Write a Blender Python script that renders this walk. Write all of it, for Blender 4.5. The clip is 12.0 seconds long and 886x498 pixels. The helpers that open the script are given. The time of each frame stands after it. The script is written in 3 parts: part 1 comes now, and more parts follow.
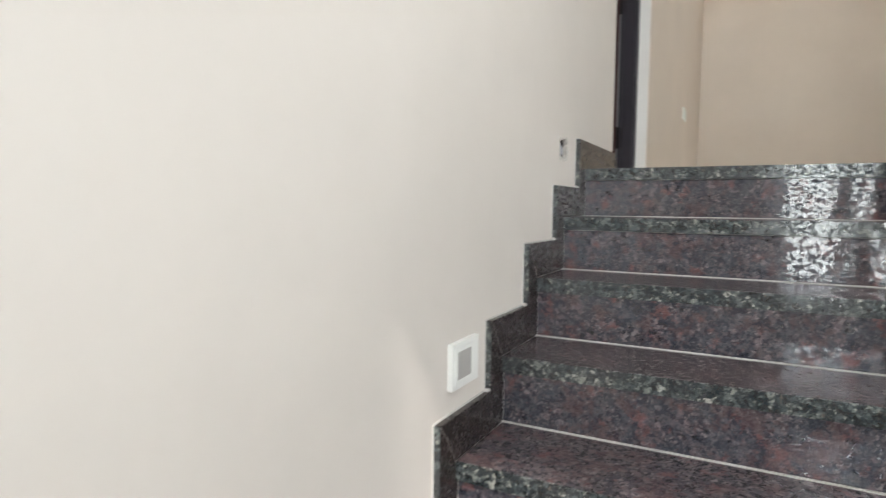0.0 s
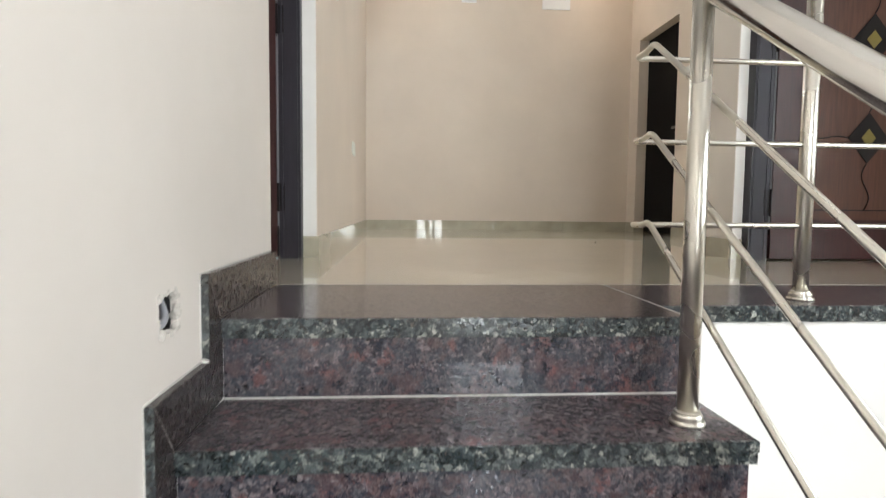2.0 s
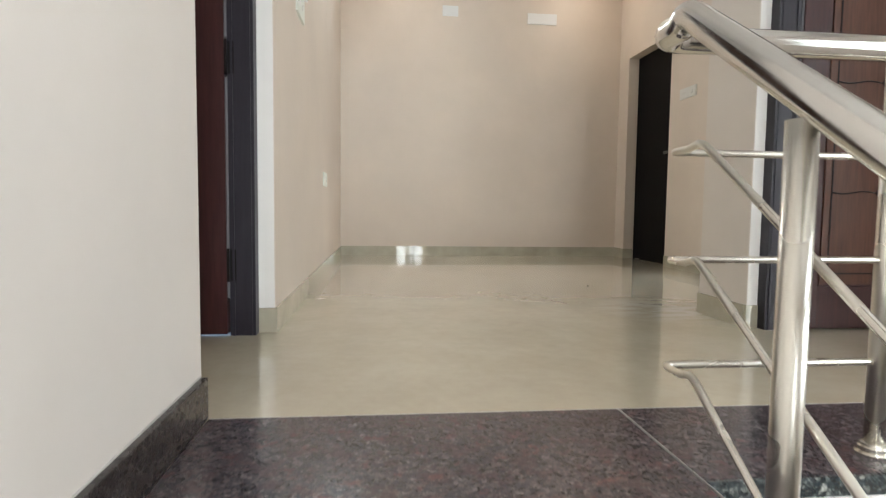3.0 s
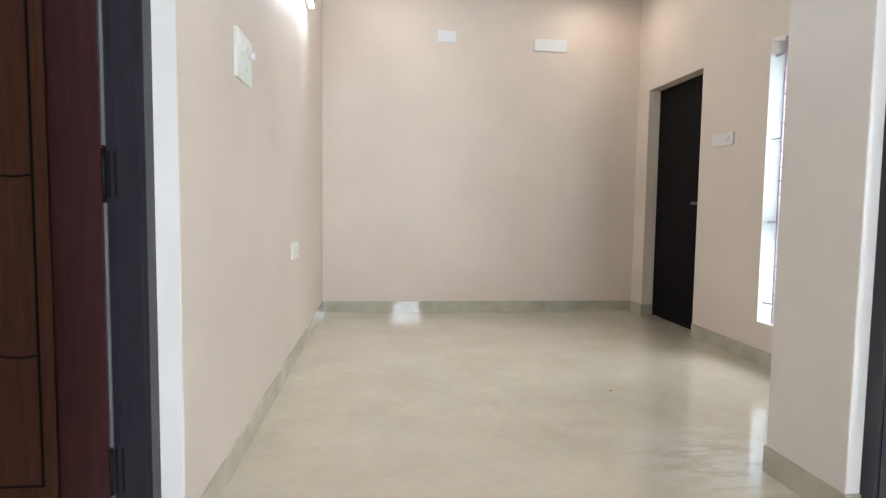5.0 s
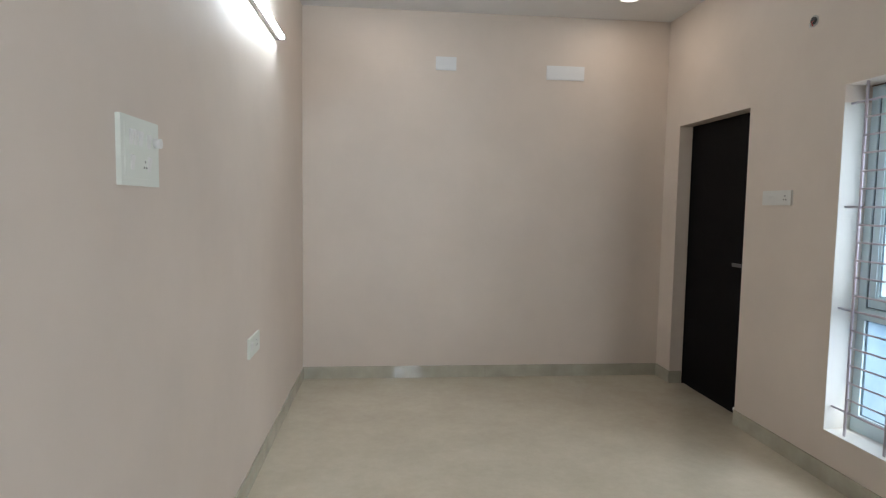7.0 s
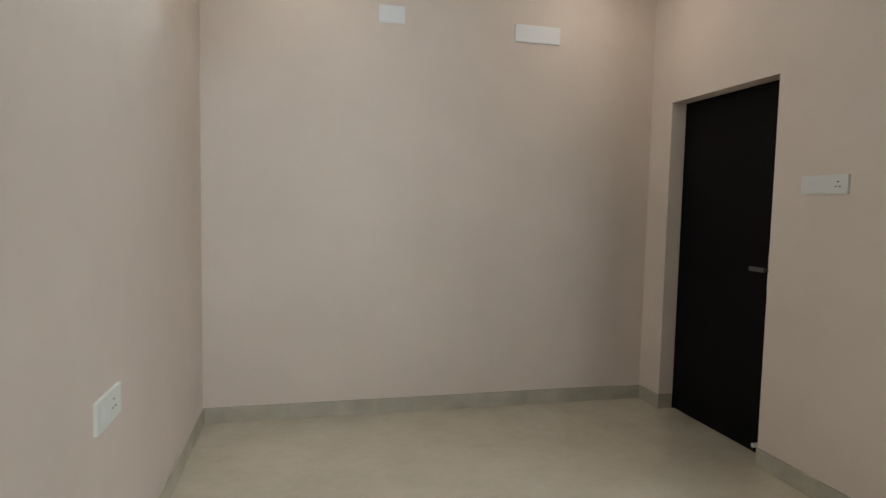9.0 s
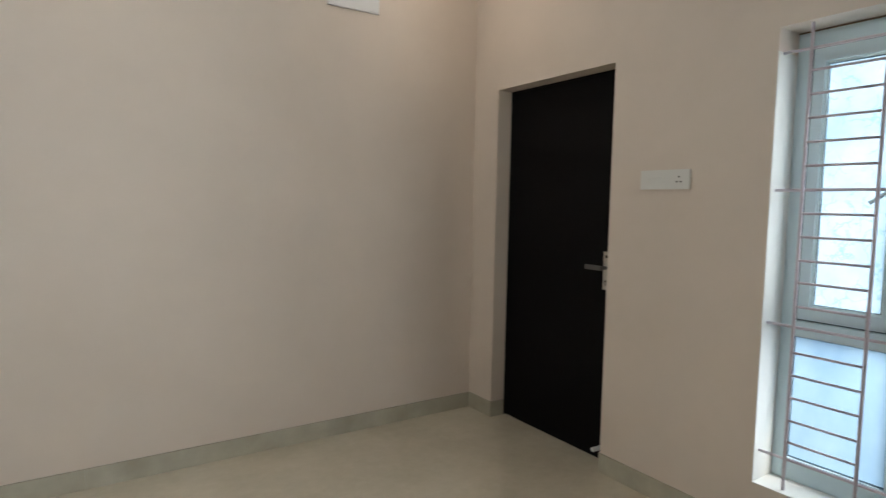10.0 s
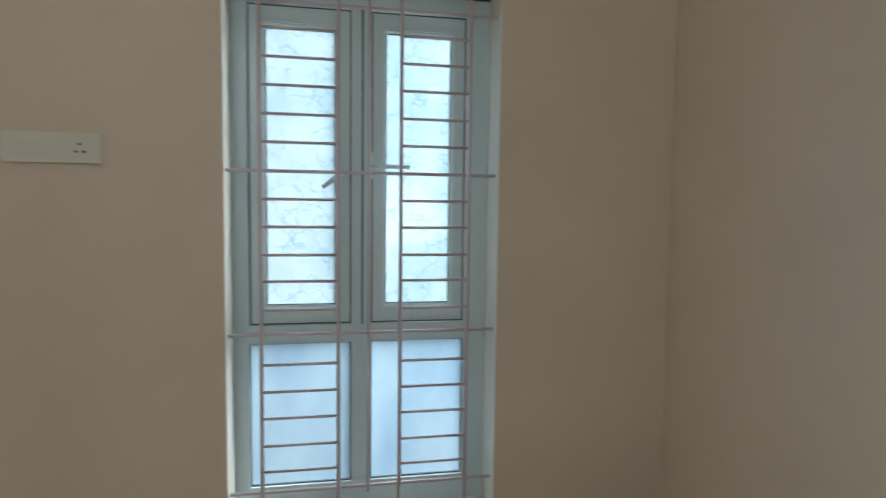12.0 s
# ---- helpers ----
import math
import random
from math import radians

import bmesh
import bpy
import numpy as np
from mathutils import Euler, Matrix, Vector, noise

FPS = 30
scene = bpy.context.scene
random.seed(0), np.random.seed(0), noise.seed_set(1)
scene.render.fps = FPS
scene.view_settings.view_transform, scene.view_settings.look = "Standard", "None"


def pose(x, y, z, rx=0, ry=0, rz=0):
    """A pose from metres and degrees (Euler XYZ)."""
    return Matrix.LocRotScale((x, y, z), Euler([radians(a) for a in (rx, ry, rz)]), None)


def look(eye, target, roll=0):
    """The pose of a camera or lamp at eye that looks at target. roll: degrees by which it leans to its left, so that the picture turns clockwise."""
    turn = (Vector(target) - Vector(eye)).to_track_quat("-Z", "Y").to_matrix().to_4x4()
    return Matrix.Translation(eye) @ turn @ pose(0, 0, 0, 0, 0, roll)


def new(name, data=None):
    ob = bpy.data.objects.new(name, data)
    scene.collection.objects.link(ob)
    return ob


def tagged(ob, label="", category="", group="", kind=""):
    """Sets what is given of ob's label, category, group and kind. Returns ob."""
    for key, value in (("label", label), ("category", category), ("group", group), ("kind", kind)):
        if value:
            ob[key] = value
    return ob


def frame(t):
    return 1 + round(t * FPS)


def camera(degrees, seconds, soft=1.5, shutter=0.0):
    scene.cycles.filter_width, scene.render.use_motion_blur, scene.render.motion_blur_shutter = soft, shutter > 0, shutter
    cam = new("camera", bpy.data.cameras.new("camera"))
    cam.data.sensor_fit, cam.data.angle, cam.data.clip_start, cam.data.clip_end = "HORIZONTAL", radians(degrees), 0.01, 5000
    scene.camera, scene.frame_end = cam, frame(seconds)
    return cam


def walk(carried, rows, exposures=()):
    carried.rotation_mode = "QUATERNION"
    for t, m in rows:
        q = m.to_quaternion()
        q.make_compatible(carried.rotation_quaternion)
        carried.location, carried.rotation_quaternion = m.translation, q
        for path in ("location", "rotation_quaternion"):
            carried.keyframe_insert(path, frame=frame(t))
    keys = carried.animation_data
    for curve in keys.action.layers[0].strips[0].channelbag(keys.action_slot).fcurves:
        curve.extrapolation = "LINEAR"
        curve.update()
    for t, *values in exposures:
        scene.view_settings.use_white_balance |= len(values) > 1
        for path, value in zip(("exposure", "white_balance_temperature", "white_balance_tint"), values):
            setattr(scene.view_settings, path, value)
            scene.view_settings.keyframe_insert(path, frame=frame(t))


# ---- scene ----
cam = camera(74.4, 12.0, soft=1.25, shutter=0.3)
PATH = [
    (0, (0.563, -2.181, -0.147), (-0.359, -0.412, -0.291), 0.6),
    (0.5, (0.454, -1.978, -0.107), (-0.07, -0.053, -0.245), 0.2),
    (1, (0.421, -1.708, -0.011), (0.22, 0.277, -0.149), 0.4),
    (1.5, (0.403, -1.453, 0.122), (0.429, 0.542, -0.016), 0.6),
    (2, (0.394, -1.248, 0.237), (0.54, 0.742, 0.098), 0.6),
    (2.5, (0.421, -1.065, 0.382), (0.619, 0.92, 0.246), 0.7),
    (3, (0.427, -0.864, 0.512), (0.639, 1.12, 0.372), 0.7),
    (3.5, (0.463, -0.661, 0.635), (0.68, 1.322, 0.488), 0.7),
    (5.5, (0.57, 0.047, 1.143), (0.772, 2.031, 0.999), 0.8),
    (6, (0.587, 0.241, 1.273), (0.783, 2.226, 1.124), 0.8),
    (6.5, (0.633, 0.451, 1.335), (0.827, 2.436, 1.185), 0.8),
    (7, (0.686, 0.604, 1.44), (0.875, 2.589, 1.29), 0.9),
    (9, (0.612, 1.622, 1.371), (1.073, 3.563, 1.227), 1.2),
    (9.5, (0.621, 1.927, 1.395), (1.365, 3.777, 1.237), 1.0),
    (10, (0.669, 2.235, 1.386), (1.777, 3.893, 1.23), 1.1),
    (10.5, (0.734, 2.534, 1.387), (2.235, 3.847, 1.233), 1.0),
    (11, (0.827, 2.803, 1.368), (2.649, 3.615, 1.218), 1.0),
    (11.5, (0.989, 2.936, 1.379), (2.963, 3.217, 1.228), 0.7),
    (12, (1.106, 3.106, 1.349), (3.067, 2.737, 1.211), 0.7),
]
walk(cam, [(t, look(eye, target, roll)) for t, eye, target, roll in PATH], exposures=[
    (0.0, -0.12, 6550, 10), (1.0, 0.15, 6600, 10), (2.0, 0.19, 6550, 10), (3.0, 0.14, 6500, 10), (3.5, 0.08, 6500, 10), (5.5, 0.44, 5980, 12), (6.0, 0.37, 5990, 12), (6.5, -0.08, 6000, 12),
    (7.0, -0.38, 6030, 11), (9.0, -0.45, 6250, 11), (10.0, -0.36, 6270, 9), (11.0, -0.62, 6480, 7), (12.0, -0.76, 6560, 6)])

# ---- light ----
world = bpy.data.worlds.new("world")
scene.world = world
world.use_nodes = True
wn = world.node_tree.nodes
sky = wn.new("ShaderNodeTexSky")
sky.sky_type, sky.sun_disc = "NISHITA", False
sky.sun_elevation, sky.sun_rotation = radians(50), radians(200)
world.node_tree.links.new(sky.outputs[0], wn["Background"].inputs[0])
wn["Background"].inputs[1].default_value = 0.12

sun = new("sun", bpy.data.lights.new("sun", "SUN"))
sun.data.energy, sun.data.angle, sun.data.color = 3.0, radians(0.6), (1.0, 0.95, 0.88)
sun.matrix_world = look((0, 0, 0), (-0.22, 0.60, -0.77))


def area(name, eye, target, w, h, power, color):
    lamp = new(name, bpy.data.lights.new(name, "AREA"))
    lamp.data.shape, lamp.data.size, lamp.data.size_y = "RECTANGLE", w, h
    lamp.data.energy, lamp.data.color = power, color
    lamp.matrix_world = look(eye, target)
    return lamp


area("sky_light_stair_window", (1.1, -4.0, 0.7), (1.1, 0, 0.7), 1.6, 4.4, 225, (0.93, 0.97, 1.0))
# fill light from the right, through a window assumed in the hall
area("fill_light_added_window", (3.95, -1.2, 1.0), (0, -1.0, 0.4), 2.4, 2.2, 90, (0.95, 0.98, 1.0))
area("sky_light_room_window", (3.80, 2.72, 1.45), (0, 3.9, 0.4), 1.1, 2.1, 106, (0.93, 0.97, 1.0))


# the second lamp is added fill, set to mirror the right one
for lx, ly, watts in ((2.45, 4.88, 3.5), (0.62, 4.88, 1.7)):
    lamp = area("downlight_lamp", (lx, ly, 2.972), (lx, ly, 0), 0.3, 0.3, watts, (1.0, 0.84, 0.68))
    lamp.data.shape = "DISK"

# ---- materials ----
def mat(name, color, rough=0.5, metal=0.0, spec=0.5):
    m = bpy.data.materials.new(name)
    m.use_nodes = True
    b = m.node_tree.nodes["Principled BSDF"]
    b.inputs["Base Color"].default_value = (*color, 1)
    b.inputs["Roughness"].default_value = rough
    b.inputs["Metallic"].default_value = metal
    b.inputs["Specular IOR Level"].default_value = spec
    return m


def node(m, kind, **vals):
    n = m.node_tree.nodes.new(kind)
    for k, v in vals.items():
        n.inputs[k].default_value = v
    return n


def link(m, a, b):
    m.node_tree.links.new(a, b)


def coords(m, scale=(1, 1, 1)):
    tc = m.node_tree.nodes.new("ShaderNodeNewGeometry")
    mp = m.node_tree.nodes.new("ShaderNodeMapping")
    mp.inputs["Scale"].default_value = scale
    link(m, tc.outputs["Position"], mp.inputs["Vector"])
    return mp.outputs[0]


def ramp(m, fac, stops):
    r = m.node_tree.nodes.new("ShaderNodeValToRGB")
    while len(r.color_ramp.elements) < len(stops):
        r.color_ramp.elements.new(0.5)
    for e, (p, c) in zip(r.color_ramp.elements, stops):
        e.position, e.color = p, (*c, 1)
    link(m, fac, r.inputs[0])
    return r.outputs[0]


def noise_out(m, vec, scale, detail=4.0, rough=0.55, out="Fac"):
    n = node(m, "ShaderNodeTexNoise", Scale=scale, Detail=detail, Roughness=rough)
    link(m, vec, n.inputs["Vector"])
    return n.outputs[out]


def bump(m, fac, strength, dist):
    b = m.node_tree.nodes.new("ShaderNodeBump")
    b.inputs["Strength"].default_value, b.inputs["Distance"].default_value = strength, dist
    link(m, fac, b.inputs["Height"])
    link(m, b.outputs[0], m.node_tree.nodes["Principled BSDF"].inputs["Normal"])


def mixc(m, fac, a, b, mode="MIX"):
    n = m.node_tree.nodes.new("ShaderNodeMix")
    n.data_type, n.blend_type = "RGBA", mode
    for s, i in ((fac, 0), (a, 6), (b, 7)):
        if isinstance(s, (int, float)):
            n.inputs[i].default_value = s
        elif isinstance(s, tuple):
            n.inputs[i].default_value = (*s, 1)
        else:
            link(m, s, n.inputs[i])
    return n.outputs[2]


def paint(name, color, rough=0.45, var=0.06):
    m = mat(name, color, rough, 0, 0.35)
    v = coords(m)
    lo = tuple(c * (1 - var) for c in color)
    hi = tuple(min(1, c * (1 + var * 0.6)) for c in color)
    c = ramp(m, noise_out(m, v, 1.3, 5, 0.6), [(0.3, lo), (0.7, hi)])
    p = m.node_tree.nodes["Principled BSDF"]
    link(m, c, p.inputs["Base Color"])
    big = noise_out(m, v, 5.0, 2)
    fine = noise_out(m, v, 90.0, 3)
    add = node(m, "ShaderNodeMath")
    add.operation = "MULTIPLY_ADD"
    add.inputs[1].default_value = 0.12
    link(m, fine, add.inputs[0])
    link(m, big, add.inputs[2])
    bump(m, add.outputs[0], 0.25, 0.006)
    return m


M_WALL = paint("beige_wall_paint", (0.67, 0.577, 0.492))
M_STAIR_WALL = paint("cream_stair_wall_paint", (0.65, 0.60, 0.552))
M_JAMB = paint("pale_beige_jamb", (0.69, 0.625, 0.565))
M_WHITE = paint("white_wall_paint", (0.80, 0.78, 0.75))
M_CEIL = paint("ceiling_paint", (0.74, 0.72, 0.70))
M_REVEAL = paint("window_reveal_paint", (0.70, 0.69, 0.64))
M_PLASTIC = mat("white_plastic", (0.78, 0.78, 0.75), 0.28)
M_PLATE = mat("cream_plastic", (0.76, 0.79, 0.72), 0.3)
M_SOCKET = mat("dull_white_plastic", (0.67, 0.66, 0.62), 0.35)
M_VENT = mat("white_vent_board", (0.74, 0.74, 0.73), 0.4)
M_HOLE = mat("dark_slot", (0.02, 0.018, 0.018), 0.6)
M_MITRE = mat("grey_mitre_grout", (0.20, 0.18, 0.17), 0.7)
M_STEEL = mat("polished_steel", (0.75, 0.73, 0.695), 0.13, 1.0)
M_STEEL_DULL = mat("brushed_steel", (0.52, 0.49, 0.45), 0.3, 1.0)
M_GUNMETAL = mat("dark_grey_steel", (0.16, 0.155, 0.15), 0.35, 1.0)
M_SATIN = mat("satin_steel", (0.76, 0.725, 0.655), 0.3, 1.0)
v = coords(M_SATIN)
link(M_SATIN, ramp(M_SATIN, noise_out(M_SATIN, v, 5, 2), [(0.3, (0.25,) * 3), (0.75, (0.31,) * 3)]), M_SATIN.node_tree.nodes["Principled BSDF"].inputs["Roughness"])
M_GROUT = mat("white_grout", (0.52, 0.50, 0.475), 0.8)
M_UPVC = mat("upvc_frame", (0.54, 0.66, 0.70), 0.3)
M_GRILLE = mat("grille_enamel", (0.55, 0.49, 0.54), 0.4)
M_GASKET = mat("rubber_gasket", (0.05, 0.09, 0.11), 0.6)
M_LENS = mat("step_light_lens", (0.42, 0.40, 0.38), 0.25)
M_WIRE_RED = mat("red_wire", (0.35, 0.04, 0.03), 0.5)
M_WIRE_GREY = mat("grey_conduit", (0.28, 0.28, 0.30), 0.45)
M_STRIP = mat("grey_gap_strip", (0.15, 0.15, 0.16), 0.5)
M_PLASTER = paint("raw_plaster", (0.5, 0.47, 0.43), 0.9, 0.2)
M_GOLD = mat("gilt_inlay", (0.17, 0.13, 0.02), 0.4)

v = coords(M_STEEL)
link(M_STEEL, ramp(M_STEEL, noise_out(M_STEEL, v, 14, 4), [(0.3, (0.08,) * 3), (0.75, (0.22,) * 3)]),
     M_STEEL.node_tree.nodes["Principled BSDF"].inputs["Roughness"])


def granite(name, base, grains, patches, rough, scale=1.0, relief=0.05):
    """Speckled stone: fine grains, with soft patches of other colours (colour, size, threshold, strength)."""
    m = mat(name, base, rough)
    v = coords(m)
    p = m.node_tree.nodes["Principled BSDF"]
    vv = mixc(m, 0.012, v, noise_out(m, v, 60, 2, out="Color"))
    cells = []
    for sc in (150.0 * scale, 70.0 * scale):
        vo = node(m, "ShaderNodeTexVoronoi", Scale=sc)
        link(m, vv, vo.inputs["Vector"])
        sep = m.node_tree.nodes.new("ShaderNodeSeparateColor")
        link(m, vo.outputs["Color"], sep.inputs[0])
        cells.append(sep)
    pick = ramp(m, noise_out(m, v, 55, 2), [(0.46, (0.15,) * 3), (0.54, (0.85,) * 3)])
    c = mixc(m, pick, ramp(m, cells[0].outputs[0], grains), ramp(m, cells[1].outputs[1], grains))
    for n, (color, size, at, strength) in enumerate(patches):
        shifted = node(m, "ShaderNodeVectorMath")
        shifted.operation = "ADD"
        shifted.inputs[1].default_value = (3.7 * n, 1.9 * n, 5.3 * n)
        link(m, v, shifted.inputs[0])
        f = ramp(m, noise_out(m, shifted.outputs[0], size, 7, 0.72), [(at, (0, 0, 0)), (at + 0.06, (strength,) * 3)])
        c = mixc(m, f, c, color)
    fine = ramp(m, noise_out(m, v, 330, 3, 0.7), [(0.32, (0.5,) * 3), (0.72, (1.15,) * 3)])
    c = mixc(m, 0.85, c, fine, "MULTIPLY")
    if "skirting" not in name:
        dust = ramp(m, noise_out(m, v, 3.0, 5, 0.7), [(0.4, (0, 0, 0)), (0.85, (0.3,) * 3)])
        c = mixc(m, dust, c, (0.14, 0.12, 0.115))
    link(m, c, p.inputs["Base Color"])
    polish = ramp(m, cells[0].outputs[2], [(0.0, (rough * 0.6,) * 3), (0.9, (rough * 1.4,) * 3)])
    link(m, polish, p.inputs["Roughness"])
    if relief:
        pits = ramp(m, noise_out(m, v, 85, 3, 0.6), [(0.50, (rough,) * 3), (0.55, (0.42,) * 3)])
        link(m, pits, p.inputs["Roughness"])
        link(m, ramp(m, noise_out(m, v, 85, 3, 0.6), [(0.50, (1.0,) * 3), (0.55, (0.12,) * 3)]), p.inputs["Specular IOR Level"])
        bump(m, noise_out(m, v, 75, 1.0), relief, 0.0012)
    return m


GREY = [(0.0, (0.007, 0.009, 0.016)), (0.3, (0.038, 0.040, 0.056)), (0.6, (0.100, 0.088, 0.102)), (0.88, (0.175, 0.135, 0.142)), (1.0, (0.27, 0.235, 0.24))]
RUST = (0.20, 0.088, 0.086)
PLUM = (0.11, 0.060, 0.062)
INK = (0.015, 0.021, 0.036)
SLATE = (0.042, 0.056, 0.074)


def soften(stops, mean, keep):
    return [(p, tuple(x * keep + m * (1 - keep) for x, m in zip(c, mean))) for p, c in stops]


HAZE = (0.100, 0.082, 0.074)
DARK = (0.032, 0.026, 0.025)
M_RISER = granite("red_brown_granite_riser", (0.1, 0.07, 0.07), GREY, [(SLATE, 22, 0.47, 0.5), (PLUM, 13, 0.52, 0.55), (RUST, 15, 0.56, 0.7), (INK, 36, 0.545, 0.92), ((0.30, 0.265, 0.265), 62, 0.60, 0.6)], 0.05, 1.1, 0.13)
M_TREAD = granite("red_brown_granite_tread", (0.1, 0.07, 0.07), soften(GREY, HAZE, 0.85), [(PLUM, 16, 0.50, 0.5), (RUST, 19, 0.57, 0.5), (INK, 28, 0.56, 0.6)], 0.19, 1.3, 0.0)
M_NOSE = granite("green_granite_edge", (0.08, 0.1, 0.1),
                 [(0.0, (0.004, 0.010, 0.011)), (0.4, (0.028, 0.041, 0.045)), (0.7, (0.098, 0.115, 0.120)), (0.9, (0.19, 0.21, 0.195)), (1.0, (0.50, 0.50, 0.45))],
                 [((0.015, 0.024, 0.030), 60, 0.50, 0.85), ((0.20, 0.16, 0.135), 45, 0.62, 0.75)], 0.12, 0.9, 0.2)
M_SKIRT_G = granite("dark_granite_skirting", (0.06, 0.05, 0.05), soften(GREY, DARK, 0.15), [(DARK, 18, 0.3, 0.92)], 0.22, 1.0, 0.0)

# polished cream vitrified tile
M_TILE = mat("cream_vitrified_tile", (0.42, 0.39, 0.32), 0.09, 0, 0.45)
M_TILE.node_tree.nodes["Principled BSDF"].inputs["Coat Weight"].default_value = 0.7
M_TILE.node_tree.nodes["Principled BSDF"].inputs["Coat IOR"].default_value = 1.5
M_TILE.node_tree.nodes["Principled BSDF"].inputs["Coat Roughness"].default_value = 0.03
v = coords(M_TILE)
c1 = ramp(M_TILE, noise_out(M_TILE, v, 2.4, 6, 0.62), [(0.3, (0.56, 0.495, 0.375)), (0.7, (0.66, 0.59, 0.46))])
c2 = ramp(M_TILE, noise_out(M_TILE, v, 18, 6, 0.7), [(0.35, (0.93,) * 3), (0.7, (1.0,) * 3)])
# paler streaks around the jamb corner, fading outwards
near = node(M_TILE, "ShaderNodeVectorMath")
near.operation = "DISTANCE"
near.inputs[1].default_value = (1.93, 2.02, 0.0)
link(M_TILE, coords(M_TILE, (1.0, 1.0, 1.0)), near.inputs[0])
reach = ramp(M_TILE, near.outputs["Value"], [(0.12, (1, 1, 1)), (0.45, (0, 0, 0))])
pale_streaks = ramp(M_TILE, noise_out(M_TILE, coords(M_TILE, (3.0, 9.0, 1.0)), 1.6, 5, 0.65), [(0.42, (0, 0, 0)), (0.54, (0.75,) * 3)])
tile_c = mixc(M_TILE, mixc(M_TILE, 1.0, reach, pale_streaks, "MULTIPLY"), mixc(M_TILE, 1.0, c1, c2, "MULTIPLY"), (0.74, 0.71, 0.66))
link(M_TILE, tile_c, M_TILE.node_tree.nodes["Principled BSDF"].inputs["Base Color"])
link(M_TILE, ramp(M_TILE, noise_out(M_TILE, v, 4.0, 5), [(0.3, (0.10,) * 3), (0.7, (0.16,) * 3)]),
     M_TILE.node_tree.nodes["Principled BSDF"].inputs["Roughness"])
M_TILE_SK = mat("cream_skirting_tile", (0.40, 0.39, 0.32), 0.02, 0, 0.85)
v = coords(M_TILE_SK)
link(M_TILE_SK, ramp(M_TILE_SK, noise_out(M_TILE_SK, v, 5, 6), [(0.3, (0.37, 0.34, 0.26)), (0.7, (0.49, 0.455, 0.36))]),
     M_TILE_SK.node_tree.nodes["Principled BSDF"].inputs["Base Color"])


def wood(name, dark, light, rough=0.32, axis_scale=(14, 14, 1.0)):
    m = mat(name, dark, rough)
    v = coords(m, axis_scale)
    c = ramp(m, noise_out(m, v, 5.0, 8, 0.65), [(0.3, dark), (0.72, light)])
    p = m.node_tree.nodes["Principled BSDF"]
    link(m, c, p.inputs["Base Color"])
    bump(m, noise_out(m, v, 9.0, 6), 0.15, 0.002)
    return m


M_MAHOG = wood("mahogany_stile", (0.028, 0.0085, 0.0085), (0.056, 0.018, 0.017))
M_PANEL = wood("teak_panel", (0.055, 0.020, 0.012), (0.10, 0.040, 0.023))
M_DFRAME = wood("dark_painted_frame", (0.0135, 0.0105, 0.0170), (0.023, 0.019, 0.028), 0.4)
for m in (M_MAHOG, M_PANEL, M_DFRAME):
    m.node_tree.nodes["Principled BSDF"].inputs["Specular IOR Level"].default_value = 0.42
M_BLACK = wood("black_brown_door", (0.0014, 0.0012, 0.0015), (0.0030, 0.0023, 0.0025), 0.6)
M_BLACK.node_tree.nodes["Principled BSDF"].inputs["Specular IOR Level"].default_value = 0.12
M_INLAY = mat("dark_inlay", (0.007, 0.005, 0.005), 0.5, 0, 0.25)

# frosted pane with wrinkled protective film
M_FILM = bpy.data.materials.new("frosted_filmed_glass")
M_FILM.use_nodes = True
nt = M_FILM.node_tree
nt.nodes.remove(nt.nodes["Principled BSDF"])
v = coords(M_FILM)
wr = noise_out(M_FILM, v, 9, 5, 0.6, "Color")
vo = node(M_FILM, "ShaderNodeTexVoronoi", Scale=17.0)
vo.feature = "DISTANCE_TO_EDGE"
link(M_FILM, mixc(M_FILM, 0.12, v, wr), vo.inputs["Vector"])
film_c = ramp(M_FILM, noise_out(M_FILM, v, 3.2, 5, 0.65), [(0.30, (0.64, 0.76, 0.80)), (0.62, (0.90, 0.94, 0.96))])
crease = ramp(M_FILM, vo.outputs["Distance"], [(0.0, (0.56, 0.72, 0.78)), (0.04, (1, 1, 1))])
patch = ramp(M_FILM, noise_out(M_FILM, coords(M_FILM, (1, 2.2, 1.4)), 6.0, 3), [(0.42, (0, 0, 0)), (0.56, (1.0,) * 3)])
film_c = mixc(M_FILM, patch, film_c, mixc(M_FILM, 1.0, film_c, crease, "MULTIPLY"))
film_c = mixc(M_FILM, 1.0, film_c, (0.365, 0.41, 0.44), "MULTIPLY")
tr = nt.nodes.new("ShaderNodeBsdfTranslucent")
gl = nt.nodes.new("ShaderNodeBsdfGlossy")
gl.inputs["Roughness"].default_value = 0.25
tp = nt.nodes.new("ShaderNodeBsdfTransparent")
link(M_FILM, film_c, tr.inputs["Color"])
m1, m2 = nt.nodes.new("ShaderNodeMixShader"), nt.nodes.new("ShaderNodeMixShader")
m1.inputs[0].default_value, m2.inputs[0].default_value = 0.04, 0.0
link(M_FILM, tr.outputs[0], m1.inputs[1])
link(M_FILM, gl.outputs[0], m1.inputs[2])
link(M_FILM, m1.outputs[0], m2.inputs[1])
link(M_FILM, tp.outputs[0], m2.inputs[2])
link(M_FILM, m2.outputs[0], nt.nodes["Material Output"].inputs[0])

